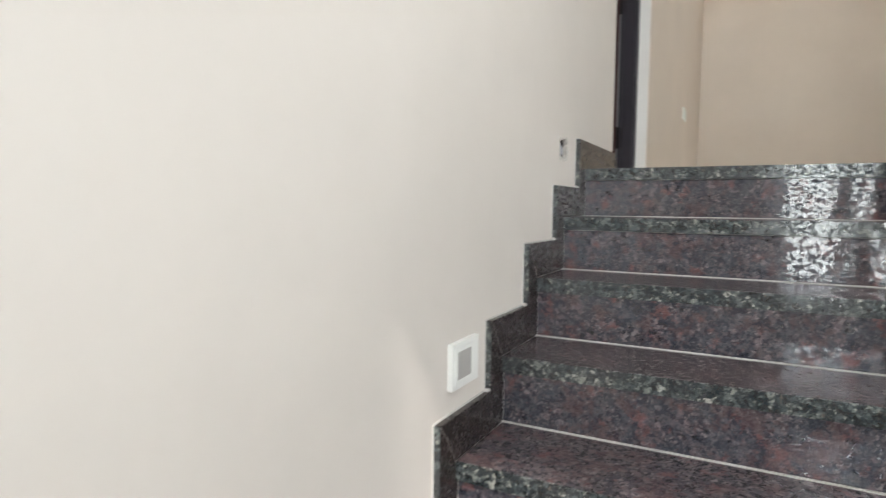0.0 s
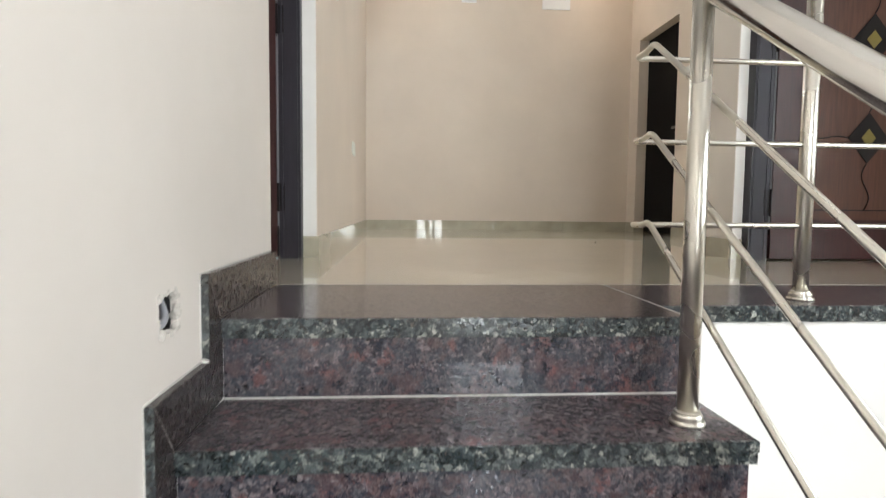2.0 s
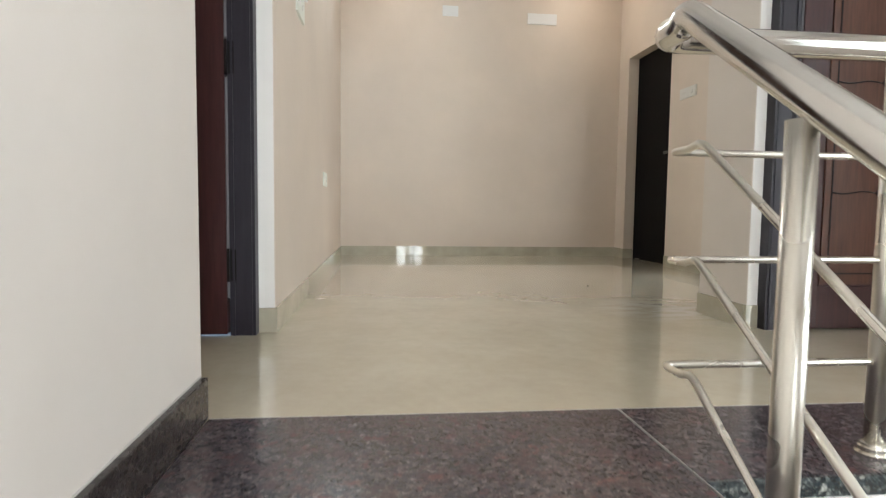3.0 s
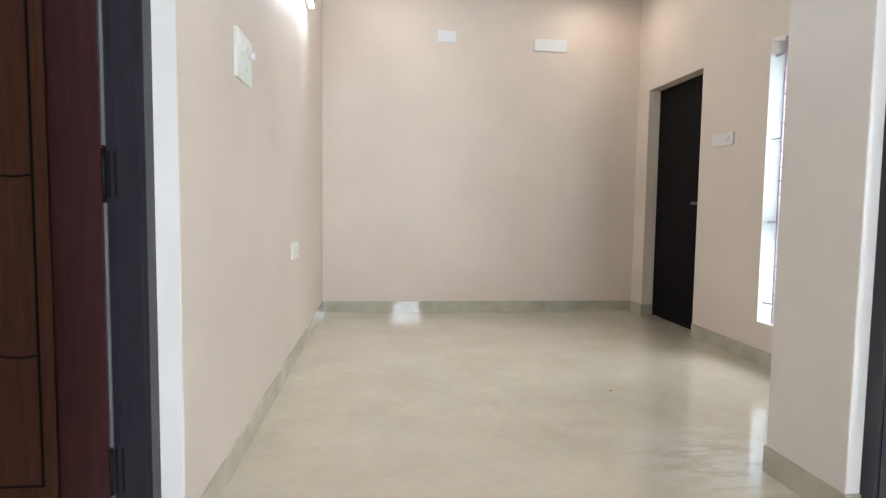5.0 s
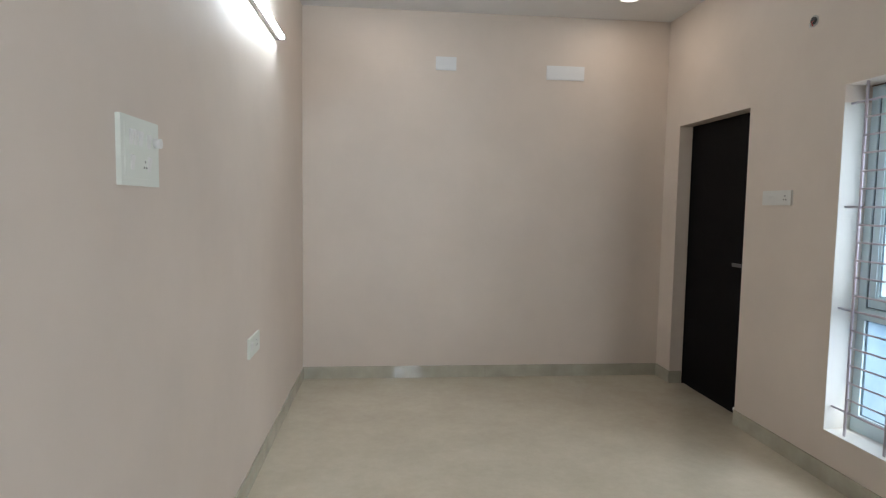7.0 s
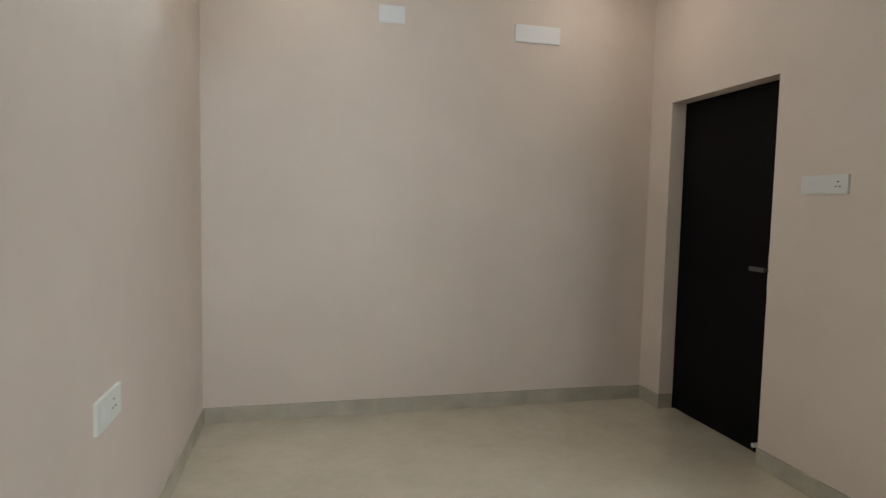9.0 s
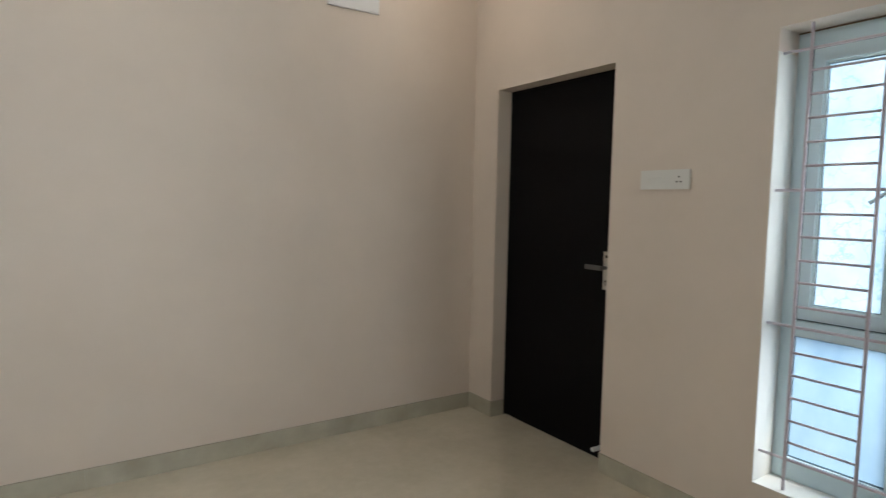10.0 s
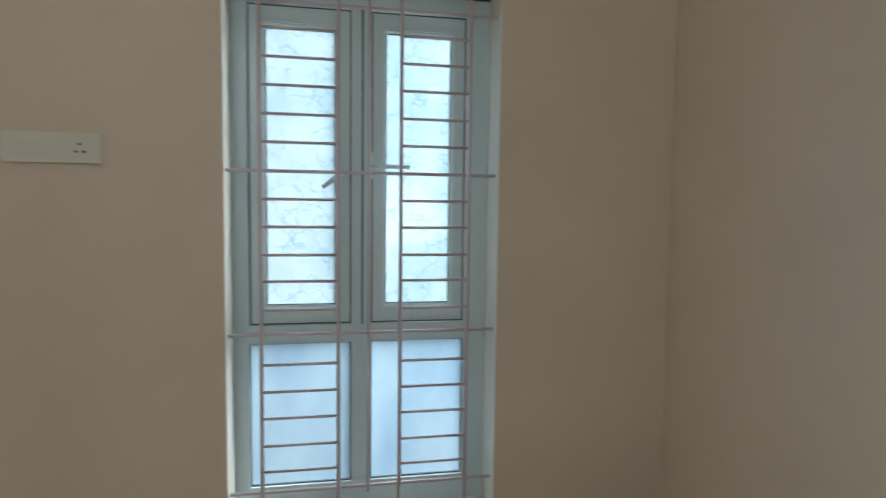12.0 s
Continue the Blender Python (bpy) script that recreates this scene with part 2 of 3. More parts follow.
M_FILM_LOW = bpy.data.materials.new("smooth_blue_filmed_glass")
M_FILM_LOW.use_nodes = True
nt = M_FILM_LOW.node_tree
nt.nodes.remove(nt.nodes["Principled BSDF"])
tr = nt.nodes.new("ShaderNodeBsdfTranslucent")
v = coords(M_FILM_LOW, (1, 1, 0.5))
link(M_FILM_LOW, ramp(M_FILM_LOW, noise_out(M_FILM_LOW, v, 4.0, 6, 0.6), [(0.3, (0.205, 0.28, 0.345)), (0.7, (0.285, 0.355, 0.40))]), tr.inputs["Color"])
link(M_FILM_LOW, tr.outputs[0], nt.nodes["Material Output"].inputs[0])
M_BEAD = mat("glazing_bead", (0.66, 0.80, 0.82), 0.3)
M_SEAL = mat("stained_sealant", (0.16, 0.11, 0.07), 0.8)

M_CLEAR = bpy.data.materials.new("clear_glass")
M_CLEAR.use_nodes = True
p = M_CLEAR.node_tree.nodes["Principled BSDF"]
p.inputs["Transmission Weight"].default_value, p.inputs["Roughness"].default_value = 1.0, 0.0
p.inputs["Base Color"].default_value = (0.93, 0.97, 0.96, 1)

M_TUBE = bpy.data.materials.new("lit_tube")
M_TUBE.use_nodes = True
M_TUBE.node_tree.nodes["Principled BSDF"].inputs["Emission Color"].default_value = (0.84, 0.955, 1.0, 1)
M_TUBE.node_tree.nodes["Principled BSDF"].inputs["Emission Strength"].default_value = 125.0


# ---- mesh helpers ----
def box(bm, x0, x1, y0, y1, z0, z1):
    vs = [bm.verts.new(p) for p in ((x0, y0, z0), (x1, y0, z0), (x1, y1, z0), (x0, y1, z0),
                                    (x0, y0, z1), (x1, y0, z1), (x1, y1, z1), (x0, y1, z1))]
    for f in ((3, 2, 1, 0), (4, 5, 6, 7), (0, 1, 5, 4), (1, 2, 6, 5), (2, 3, 7, 6), (3, 0, 4, 7)):
        bm.faces.new([vs[i] for i in f])
    return vs


def boxes(*bs):
    bm = bmesh.new()
    for b in bs:
        box(bm, *b)
    return bm


def prism(bm, pts, axis, a, b):
    """Extrude the outline pts along an axis from a to b."""
    def at(p, w):
        return {"x": (w, p[0], p[1]), "y": (p[0], w, p[1]), "z": (p[0], p[1], w)}[axis]
    lo = [bm.verts.new(at(p, a)) for p in pts]
    hi = [bm.verts.new(at(p, b)) for p in pts]
    n = len(pts)
    bm.faces.new(lo[::-1])
    bm.faces.new(hi)
    for i in range(n):
        bm.faces.new((lo[i], lo[(i + 1) % n], hi[(i + 1) % n], hi[i]))
    bmesh.ops.recalc_face_normals(bm, faces=bm.faces[:])


def tube(bm, pts, r, seg=16, cap=True):
    """A round bar along a line of points."""
    pts = [Vector(p) for p in pts]
    rings = []
    up = None
    for i, p in enumerate(pts):
        d = ((pts[min(i + 1, len(pts) - 1)] - p).normalized() + (p - pts[max(i - 1, 0)]).normalized()).normalized()
        if up is None:
            up = d.orthogonal().normalized()
        up = (up - d * up.dot(d)).normalized()
        side = d.cross(up)
        rings.append([bm.verts.new(p + (up * math.cos(k * 2 * math.pi / seg) + side * math.sin(k * 2 * math.pi / seg)) * r)
                      for k in range(seg)])
    for a, b in zip(rings, rings[1:]):
        for k in range(seg):
            f = bm.faces.new((a[k], a[(k + 1) % seg], b[(k + 1) % seg], b[k]))
            f.smooth = True
    if cap:
        bm.faces.new(rings[0][::-1])
        bm.faces.new(rings[-1])


def lathe(bm, profile, x, y, seg=24, smooth=True):
    rings = [[bm.verts.new((x + r * math.cos(k * 2 * math.pi / seg), y + r * math.sin(k * 2 * math.pi / seg), z))
              for k in range(seg)] for r, z in profile]
    for a, b in zip(rings, rings[1:]):
        for k in range(seg):
            f = bm.faces.new((a[k], a[(k + 1) % seg], b[(k + 1) % seg], b[k]))
            f.smooth = smooth
    bm.faces.new(rings[0][::-1])
    bm.faces.new(rings[-1])


def part(name, bm, material, parent=None, label="", bevel=0.0, kind=""):
    if bevel:
        sharp = [e for e in bm.edges if len(e.link_faces) == 2 and e.calc_face_angle(0) > 0.6]
        bmesh.ops.bevel(bm, geom=sharp, offset=bevel, segments=2, affect="EDGES", clamp_overlap=True)
    me = bpy.data.meshes.new(name)
    bmesh.ops.recalc_face_normals(bm, faces=bm.faces[:])
    bm.to_mesh(me)
    bm.free()
    me.materials.append(material)
    ob = new(name, me)
    if parent:
        ob.parent = parent
    return tagged(ob, label=label, kind=kind)


def thing(name, bm, material, label, category, bevel=0.0, group=""):
    return tagged(part(name, bm, material, None, "", bevel), label, category, group)


def holder(name, label, category, group=""):
    return tagged(new(name), label, category, group)


def structure(name, bm, material, label="", bevel=0.0):
    return part(name, bm, material, None, label, bevel, "structure")


# ---- plan ----
STEP, RISE, NSTEP = 0.2655, 0.176, 9
SW = 1.041            # stair width
Y_TILE = 0.556        # where the tiles begin
Y_FACE = 0.165
Y_F = 1.54            # front wall of the room
X_J, Y_J = 2.037, 1.92  # corner block
X_R, Y_B = 3.015, 5.39
Z_C = 2.985
Y_W = -3.5
Z_MID = -RISE * NSTEP
Y_LOW = -STEP * NSTEP
X_H = 3.5             # right wall of the stair hall
X_A = -1.35           # left end of the alcove
Z_G = -3.3

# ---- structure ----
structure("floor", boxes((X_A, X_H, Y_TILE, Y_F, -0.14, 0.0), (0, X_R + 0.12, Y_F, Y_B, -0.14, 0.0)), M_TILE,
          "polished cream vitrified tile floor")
structure("ceiling", boxes((-1.6, X_H + .25, -3.75, Y_B + .25, Z_C, Z_C + 0.15)), M_CEIL, "smooth off-white painted ceiling")
hy0, hy1, hz0, hz1 = -0.270, -0.190, 0.018, 0.088
structure("wall_stair", boxes((-0.23, 0, Y_W, hy0, Z_G, Z_C), (-0.23, 0, hy1, 0.565, Z_G, Z_C),
                              (-0.23, 0, hy0, hy1, Z_G, hz0), (-0.23, 0, hy0, hy1, hz1, Z_C),
                              (-0.23, -0.05, hy0, hy1, hz0, hz1)), M_STAIR_WALL, "smooth cream painted stair wall")
structure("wall_alcove", boxes((X_A, -0.23, 0.36, 0.565, -0.14, Z_C), (X_A - .2, X_A, 0.36, Y_F + .2, -0.14, Z_C)), M_STAIR_WALL,
          "cream painted alcove wall")
LD0, LD1 = -1.20, -0.062      # outer faces of the left door frame
RD0, RD1 = 2.086, 3.246
DH = 2.16
structure("wall_front_left", boxes((X_A, LD0, Y_F, Y_F + 0.23, 0, Z_C), (LD0, LD1, Y_F, Y_F + 0.23, DH, Z_C),
                                   (LD1, 0, Y_F, Y_F + 0.23, 0, Z_C)), M_WHITE, "white painted wall beside a doorway")
structure("wall_west", boxes((-0.23, 0, Y_F + .23, Y_B + .2, -0.14, Z_C)), M_WALL, "smooth beige painted room wall")
structure("wall_west_face", boxes((0, 0.003, Y_F + .004, Y_B, 0.0, Z_C)), M_WALL, "smooth beige painted room wall")
structure("wall_north", boxes((0.003, X_R + .2, Y_B, Y_B + .2, -0.14, Z_C)), M_WALL, "smooth beige painted back wall")
BD0, BD1, BDH = 4.233, 5.150, 2.10
WY0, WY1, WZ0, WZ1 = 2.556, 3.443, 0.275, 2.090
W_T = 0.28
structure("wall_east", boxes((X_R, X_R + W_T, BD1, Y_B, -0.14, Z_C), (X_R, X_R + W_T, BD0, BD1, BDH, Z_C),
                             (X_R, X_R + W_T, WY1, BD0, -0.14, Z_C), (X_R, X_R + W_T, WY0, WY1, -0.14, WZ0),
                             (X_R, X_R + W_T, WY0, WY1, WZ1, Z_C), (X_R, X_R + W_T, Y_J, WY0, -0.14, Z_C)), M_WALL,
          "smooth beige painted wall with a door and a window")
structure("wall_corner_block", boxes((X_J, RD0, Y_F, Y_J, 0, Z_C)), M_WALL, "beige painted corner of the wall")
structure("wall_behind_doorway", boxes((RD0, RD1, Y_F + .1, Y_J, 0, DH)), M_WALL, "beige wall behind the closed door")
structure("wall_above_doorway", boxes((RD0, RD1, Y_F, Y_J, DH, Z_C)), M_WALL, "beige painted wall above a door")
structure("wall_beside_doorway", boxes((RD1, X_H, Y_F, Y_J, 0, Z_C)), M_WALL, "beige painted wall beside a door")
# thin plate, paler than the corner block behind it
structure("wall_corner_jamb", boxes((X_J - .003, X_J, Y_F - .003, Y_J, 0.0, Z_C)), M_JAMB, "jamb face paler than the beige wall")
structure("wall_corner_face", boxes((X_J + .002, RD0, Y_F - 0.003, Y_F, 0.0, Z_C), (RD0, RD1, Y_F - .003, Y_F, DH, Z_C)), M_WHITE, "white painted strip beside a doorway")
# stair hall
SW0, SW1, SZ0, SZ1 = 0.80, 1.54, -0.74, 2.75
structure("wall_south", boxes((0, SW0, Y_W - .2, Y_W, Z_G, Z_C), (SW1, X_H, Y_W - .2, Y_W, Z_G, Z_C),
                              (SW0, SW1, Y_W - .2, Y_W, Z_G, SZ0), (SW0, SW1, Y_W - .2, Y_W, SZ1, Z_C)), M_STAIR_WALL,
          "cream painted end wall of the stair")
# unseen wall with an opening, added to let light in from the right
HW0, HW1, HWZ0, HWZ1 = -2.3, -0.2, 0.0, 2.1
structure("wall_hall_east", boxes((X_H, X_H + .2, Y_W, HW0, Z_G, Z_C), (X_H, X_H + .2, HW1, Y_F, Z_G, Z_C),
                                  (X_H, X_H + .2, HW0, HW1, Z_G, HWZ0), (X_H, X_H + .2, HW0, HW1, HWZ1, Z_C)), M_STAIR_WALL,
          "cream painted unseen wall added to close the stair hall")
# white face, with a beige wall set back below it
structure("landing_edge_face", boxes((SW + .0, X_H, Y_FACE, 0.42, -0.60, -0.045)), M_WHITE, "white face under the landing edge")
structure("landing_slab", boxes((-0.0, X_H, 0.42, Y_F, -0.26, -0.142)), M_WHITE, "concrete landing slab")
structure("mid_landing", boxes((0, X_H, Y_W, Y_LOW - .02, Z_MID - .16, Z_MID)), M_SKIRT_G, "granite half landing")
structure("lower_floor", boxes((0, X_H, Y_LOW, Y_F + 1.6, Z_G - .1, Z_G)), M_TILE, "tile floor of the storey below")
structure("lower_wall", boxes((0, X_H, 0.425, 0.60, Z_G, -0.265)), M_WALL, "beige wall set back below the white face")


# ---- stair flight ----
flight = holder("staircase", "polished red-brown granite stair with green speckled nosings beside a cream wall", "staircase")
for k in range(NSTEP):
    y0, z0 = -STEP * k, -RISE * k
    top = k == 0
    ydeep = Y_TILE if top else y0 + STEP + 0.012
    step = part("step", boxes((0.0, SW - .012, y0 + .013, ydeep if top else y0 + STEP + .0, z0 - RISE - .10, z0 - .044)), M_WHITE, flight)
    part("tread", boxes((0.0183, SW if not top else SW - .006, y0 + .006, ydeep - .002, z0 - .020, z0)), M_TREAD, step, "", 0.002)
    bm = boxes((0.0183, SW + .0015, y0 - .002, y0 + .006, z0 - .021, z0 - .0008), (0.0183, SW, y0, y0 + .05, z0 - .043, z0 - .021))
    part("nosing", bm, M_NOSE, step, "green speckled nosing with a doubled edge", 0.0015)
    part("riser", boxes((0.0183, SW + .0005 if top else SW - .010, y0 + .010, y0 + .0128, z0 - RISE + .003, z0 - .0445)), M_RISER, step)
    part("grout_line", boxes((0.0183, SW - .012, y0 + .004, y0 + .0099, z0 - RISE - .0002, z0 - RISE + .0024)), M_GROUT, step)
    part("edge_facing", boxes((SW - .0118, SW - .009, y0 + .0135, y0 + STEP, z0 - RISE + .0, z0 - .0445)), M_RISER if top else M_WHITE, step)
structure("stair_waist", (lambda b: (prism(b, [(-0.0, -RISE - .11), (0.15, -RISE - .11), (0.15, -0.62), (Y_LOW, Z_MID - .16), (Y_LOW, Z_MID - .101)], "x", 0.0, SW - .03), b)[1])(bmesh.new()),
          M_WHITE, "white painted stair soffit")


# stepped granite skirting on the stair wall
def skirting_piece(name, pts, parent):
    bm = bmesh.new()
    prism(bm, pts, "x", 0.0, 0.018)
    return part(name, bm, M_SKIRT_G, parent, "", 0.0012)


SK, SH = 0.075, 0.102
sk = holder("stair_skirting", "dark granite skirting stepped along the stair wall with white grouted edges", "skirting")
for k in range(NSTEP):
    y0, z0 = -STEP * k, -RISE * k
    yend = 0.556 if k == 0 else y0 + STEP - SK
    g = 0.0015
    skirting_piece("tread_skirting", [(y0 + g, z0 + .001), (yend + (SK if k else 0), z0 + .001) if k == 0 else (y0 + STEP - .0, z0 + .001),
                                      (yend, z0 + SH), (y0 - SK + g, z0 + SH)], sk)
    skirting_piece("riser_skirting", [(y0 - SK, z0 + SH - g), (y0 - .001, z0 - .001), (y0 - .001, z0 - .021), (y0 + .0095, z0 - .021), (y0 + .0095, z0 - RISE + .0042), (y0 - .0005, z0 - RISE + .0042), (y0 - .0005, z0 - RISE + .002), (y0 - SK, z0 - RISE + SH)], sk)
    part("cut_edge", boxes((0.003, 0.0175, y0 - SK - .0012, y0 - SK, z0 - RISE + SH + .001, z0 + SH - .001)), M_NOSE, sk, "green speckled cut edge")
    bm = boxes((0.0, 0.003, y0 - SK - .003, y0 - SK, z0 - RISE + SH, z0 + SH), (0.0, 0.003, y0 - SK, yend, z0 + SH, z0 + SH + .003))
    m = Matrix.LocRotScale((0.008, y0 - SK - .001, z0 - RISE + SH + .003), Euler((.4, .2, k)), (1.3, .8, .7))
    bmesh.ops.create_icosphere(bm, subdivisions=2, radius=.008, matrix=m)
    part("grout_edge", bm, M_GROUT, sk)
    bm = bmesh.new()
    prism(bm, [(y0 - SK, z0 + SH), (y0 - SK + .0016, z0 + SH), (y0 + .0008, z0 - .0002), (y0 - .0010, z0 - .0002)], "x", 0.0178, 0.0185)
    part("mitre_line", bm, M_MITRE, sk)

# landing edge
structure("floor_granite_border", boxes((SW + .002, X_H, 0.16, Y_TILE - .002, -0.019, 0.0)), M_TREAD, "dark polished granite border of the landing", 0.0015)
structure("landing_nosing", boxes((SW + .002, X_H, 0.150, 0.158, -0.020, -0.0008), (SW + .002, X_H, 0.153, 0.22, -0.042, -0.0205)), M_NOSE,
          "green speckled granite edge of the landing", 0.0015)
structure("floor_joint", boxes((0.02, X_H, Y_TILE - .0018, Y_TILE, -0.02, 0.0006)), M_GROUT, "pale joint between granite and tile")
structure("slab_joint", boxes((SW + .0001, SW + .0019, 0.012, Y_TILE - .003, -0.018, -0.0002)), M_GROUT, "pale joint in the granite")
structure("landing_screed", boxes((SW + .0, X_H, 0.22, Y_TILE, -0.14, -0.0205)), M_GROUT, "mortar bed")

# ---- tile skirting ----
def skirting_run(x0, y0, x1, y1, depth, side):
    """Skirting tiles 0.8 m long along a wall."""
    length = math.hypot(x1 - x0, y1 - y0)
    n = max(1, math.ceil(length / 0.8))
    for i in range(n):
        a, b = i / n, (i + 1) / n
        xa, xb, ya, yb = x0 + (x1 - x0) * a, x0 + (x1 - x0) * b, y0 + (y1 - y0) * a, y0 + (y1 - y0) * b
        e = 0.0006
        if abs(x1 - x0) > abs(y1 - y0):
            bx = (min(xa, xb) + e, max(xa, xb) - e, *sorted((ya, ya + side * depth)), 0.0005, 0.1)
        else:
            bx = (*sorted((xa, xa + side * depth)), min(ya, yb) + e, max(ya, yb) - e, 0.0005, 0.1)
        part("skirting_tile", boxes(bx), M_TILE_SK, base, "", 0.001)


base = structure("baseboard", boxes((0.0035, X_R - .001, Y_B - .0025, Y_B - .0005, 0.0005, 0.095)), M_GROUT, "cream polished tile skirting")
skirting_run(0.003, Y_F + .0, 0.003, Y_B - .003, 0.009, 1)
skirting_run(0.012, Y_B - .003, X_R - .0, Y_B - .003, 0.008, -1)
skirting_run(X_R, BD1, X_R, Y_B - .011, 0.009, -1)
skirting_run(X_R, Y_J, X_R, BD0, 0.009, -1)
skirting_run(X_J - .003, Y_F, X_J - .003, Y_J, 0.009, -1)
skirting_run(X_J - .009, Y_J, X_R - .009, Y_J, 0.009, 1)
skirting_run(X_J - .009, Y_F - .003, RD0 - .001, Y_F - .003, 0.009, -1)
skirting_run(LD1 + .001, Y_F, 0.012, Y_F, 0.009, -1)
skirting_run(X_R - .009, BD1, X_R + .1, BD1, 0.009, -1)
skirting_run(X_R - .0, BD0, X_R + .1, BD0, 0.009, 1)
skirting_run(X_A, 0.565, 0.0, 0.565, 0.009, 1)


# ---- doors ----
def carved_door(name, x0, x1, hinge_left, label):
    """A closed outward door in a dark frame; the leaf lies a little proud of the frame."""
    d = tagged(new(name), label, "door", kind="structure")
    fw = 0.098
    yf = Y_F - 0.058
    part("door_frame", boxes((x0, x0 + fw, yf, Y_F + .08, 0, DH), (x1 - fw, x1, yf, Y_F + .08, 0, DH), (x0 + fw, x1 - fw, yf, Y_F + .08, DH - fw, DH)),
         M_DFRAME, d, "dark painted timber door frame", 0.004)
    for xa in (x0 + .012, x0 + fw - .02, x1 - .02, x1 - fw + .012):
        part("frame_bead", boxes((xa, xa + .008, yf - .004, yf, 0, DH - fw)), M_DFRAME, d, "", 0.0015)
    a, b = x0 + fw + .008, x1 - fw - .008
    yl = yf - .012
    st = 0.122
    zt = DH - fw - .005
    leaf = part("leaf", boxes((a, b, yl + .012, yl + .045, 0.008, zt)), M_MAHOG, d, "mahogany door leaf")
    part("stile", boxes((a, a + st, yl, yl + .0118, 0.008, zt)), M_MAHOG, leaf, "", 0.003)
    part("stile", boxes((b - st, b, yl, yl + .0118, 0.008, zt)), M_MAHOG, leaf, "", 0.003)
    part("rail", boxes((a + st + .001, b - st - .001, yl, yl + .0118, 0.008, 0.19)), M_MAHOG, leaf, "", 0.003)
    part("rail", boxes((a + st + .001, b - st - .001, yl, yl + .0118, zt - .14, zt)), M_MAHOG, leaf, "", 0.003)
    pa, pb, z0, z1 = a + st + .012, b - st - .012, 0.20, zt - .15
    part("panel", boxes((pa, pb, yl + .003, yl + .0118, z0, z1)), M_PANEL, leaf, "reddish teak panel with carved lines", 0.002)
    w = .006
    fr = boxes((pa + .03, pb - .03, yl + .0008, yl + .003, z0 + .045, z0 + .045 + w), (pa + .03, pb - .03, yl + .0008, yl + .003, z1 - .045 - w, z1 - .045),
               (pa + .03, pa + .03 + w, yl + .0008, yl + .003, z0 + .045 + w, z1 - .045 - w), (pb - .03 - w, pb - .03, yl + .0008, yl + .003, z0 + .045 + w, z1 - .045 - w))
    part("inlay_border", fr, M_INLAY, leaf)
    cx = (pa + pb) / 2
    for zc in (0.60, 1.07, 1.54):
        bm = bmesh.new()
        prism(bm, [(cx, zc - .125), (cx + .105, zc), (cx, zc + .125), (cx - .105, zc)], "y", yl - .001, yl + .003)
        part("diamond", bm, M_INLAY, leaf, "dark diamond inlay", 0.002)
        bm = bmesh.new()
        prism(bm, [(cx, zc - .045), (cx + .038, zc), (cx, zc + .045), (cx - .038, zc)], "y", yl - .004, yl - .001)
        part("diamond_centre", bm, M_GOLD, leaf, "small gilt diamond", 0.001)
        for sx in (1, -1):
            bm = bmesh.new()
            pts = [(cx + sx * (.105 + u * (pb - cx - .14)), yl + .002, zc + .006 * math.sin(u * 6.28)) for u in [i / 8 for i in range(9)]]
            tube(bm, pts, .003, 6)
            part("carved_line", bm, M_INLAY, leaf)
    for za, zb in ((0.25, 0.475), (0.725, 0.945), (1.195, 1.415), (1.665, 1.80)):
        bm = bmesh.new()
        pts = [(cx + .022 * math.sin(u * 6.28), yl + .002, za + (zb - za) * u) for u in [i / 12 for i in range(13)]]
        tube(bm, pts, .003, 6)
        part("carved_line", bm, M_INLAY, leaf)
    hx = a - .004 if hinge_left else b + .004
    for zc in (0.28, 1.075, 1.87):
        s = 1 if not hinge_left else -1
        bm = boxes((*sorted((hx + s * .006, hx + s * .030)), yf - .0025, yf, zc - .062, zc + .062))
        tube(bm, [(hx, yf - .008, zc - .065), (hx, yf - .008, zc + .065)], .006, 10)
        part("hinge", bm, M_INLAY, d, "black door hinge")
    s = 1 if not hinge_left else -1
    hb = part("edge_strip", boxes((*sorted((hx - .0035, hx + .0045)), yf - .003, yf + .02, 0.15, 1.0), (*sorted((hx - .0035, hx + .0045)), yf - .003, yf + .02, 1.15, 1.80)),
              M_STRIP, d, "pale strip in the hinge gap")
    lx = b - .06 if hinge_left else a + .06
    bm = boxes((lx - .02, lx + .02, yl - .005, yl, 0.93, 1.15))
    hd = part("lock_plate", bm, M_STEEL_DULL, d, "steel lock plate", 0.002)
    bm = bmesh.new()
    s = -1 if hinge_left else 1
    tube(bm, [(lx, yl - .005, 1.06), (lx, yl - .045, 1.06), (lx + s * .02, yl - .055, 1.06), (lx + s * .12, yl - .055, 1.06)], .009, 12)
    part("handle", bm, M_STEEL_DULL, d, "steel lever handle")
    return d


carved_door("door_1", LD0, LD1, False, "closed mahogany entrance door with carved teak panel and dark frame")
carved_door("door_2", RD0, RD1, True, "closed mahogany door with diamond inlays and a dark frame")

# black door of the room
bd = tagged(new("door_3"), "closed black-brown flush door deep in a plastered recess", "door", kind="structure")
XD = X_R + 0.112
part("leaf", boxes((XD, XD + .035, BD0 + .012, BD1 - .012, 0.006, BDH - .012)), M_BLACK, bd, "black-brown flush door leaf", 0.002)
part("door_frame", boxes((XD - .004, XD + .05, BD1 - .0115, BD1 - .0005, 0, BDH - .0005), (XD - .004, XD + .05, BD0 + .0005, BD0 + .0115, 0, BDH - .0005),
                         (XD - .004, XD + .05, BD0 + .0116, BD1 - .0116, BDH - .0115, BDH - .0005)), M_BLACK, bd, "black-brown door frame", 0.001)
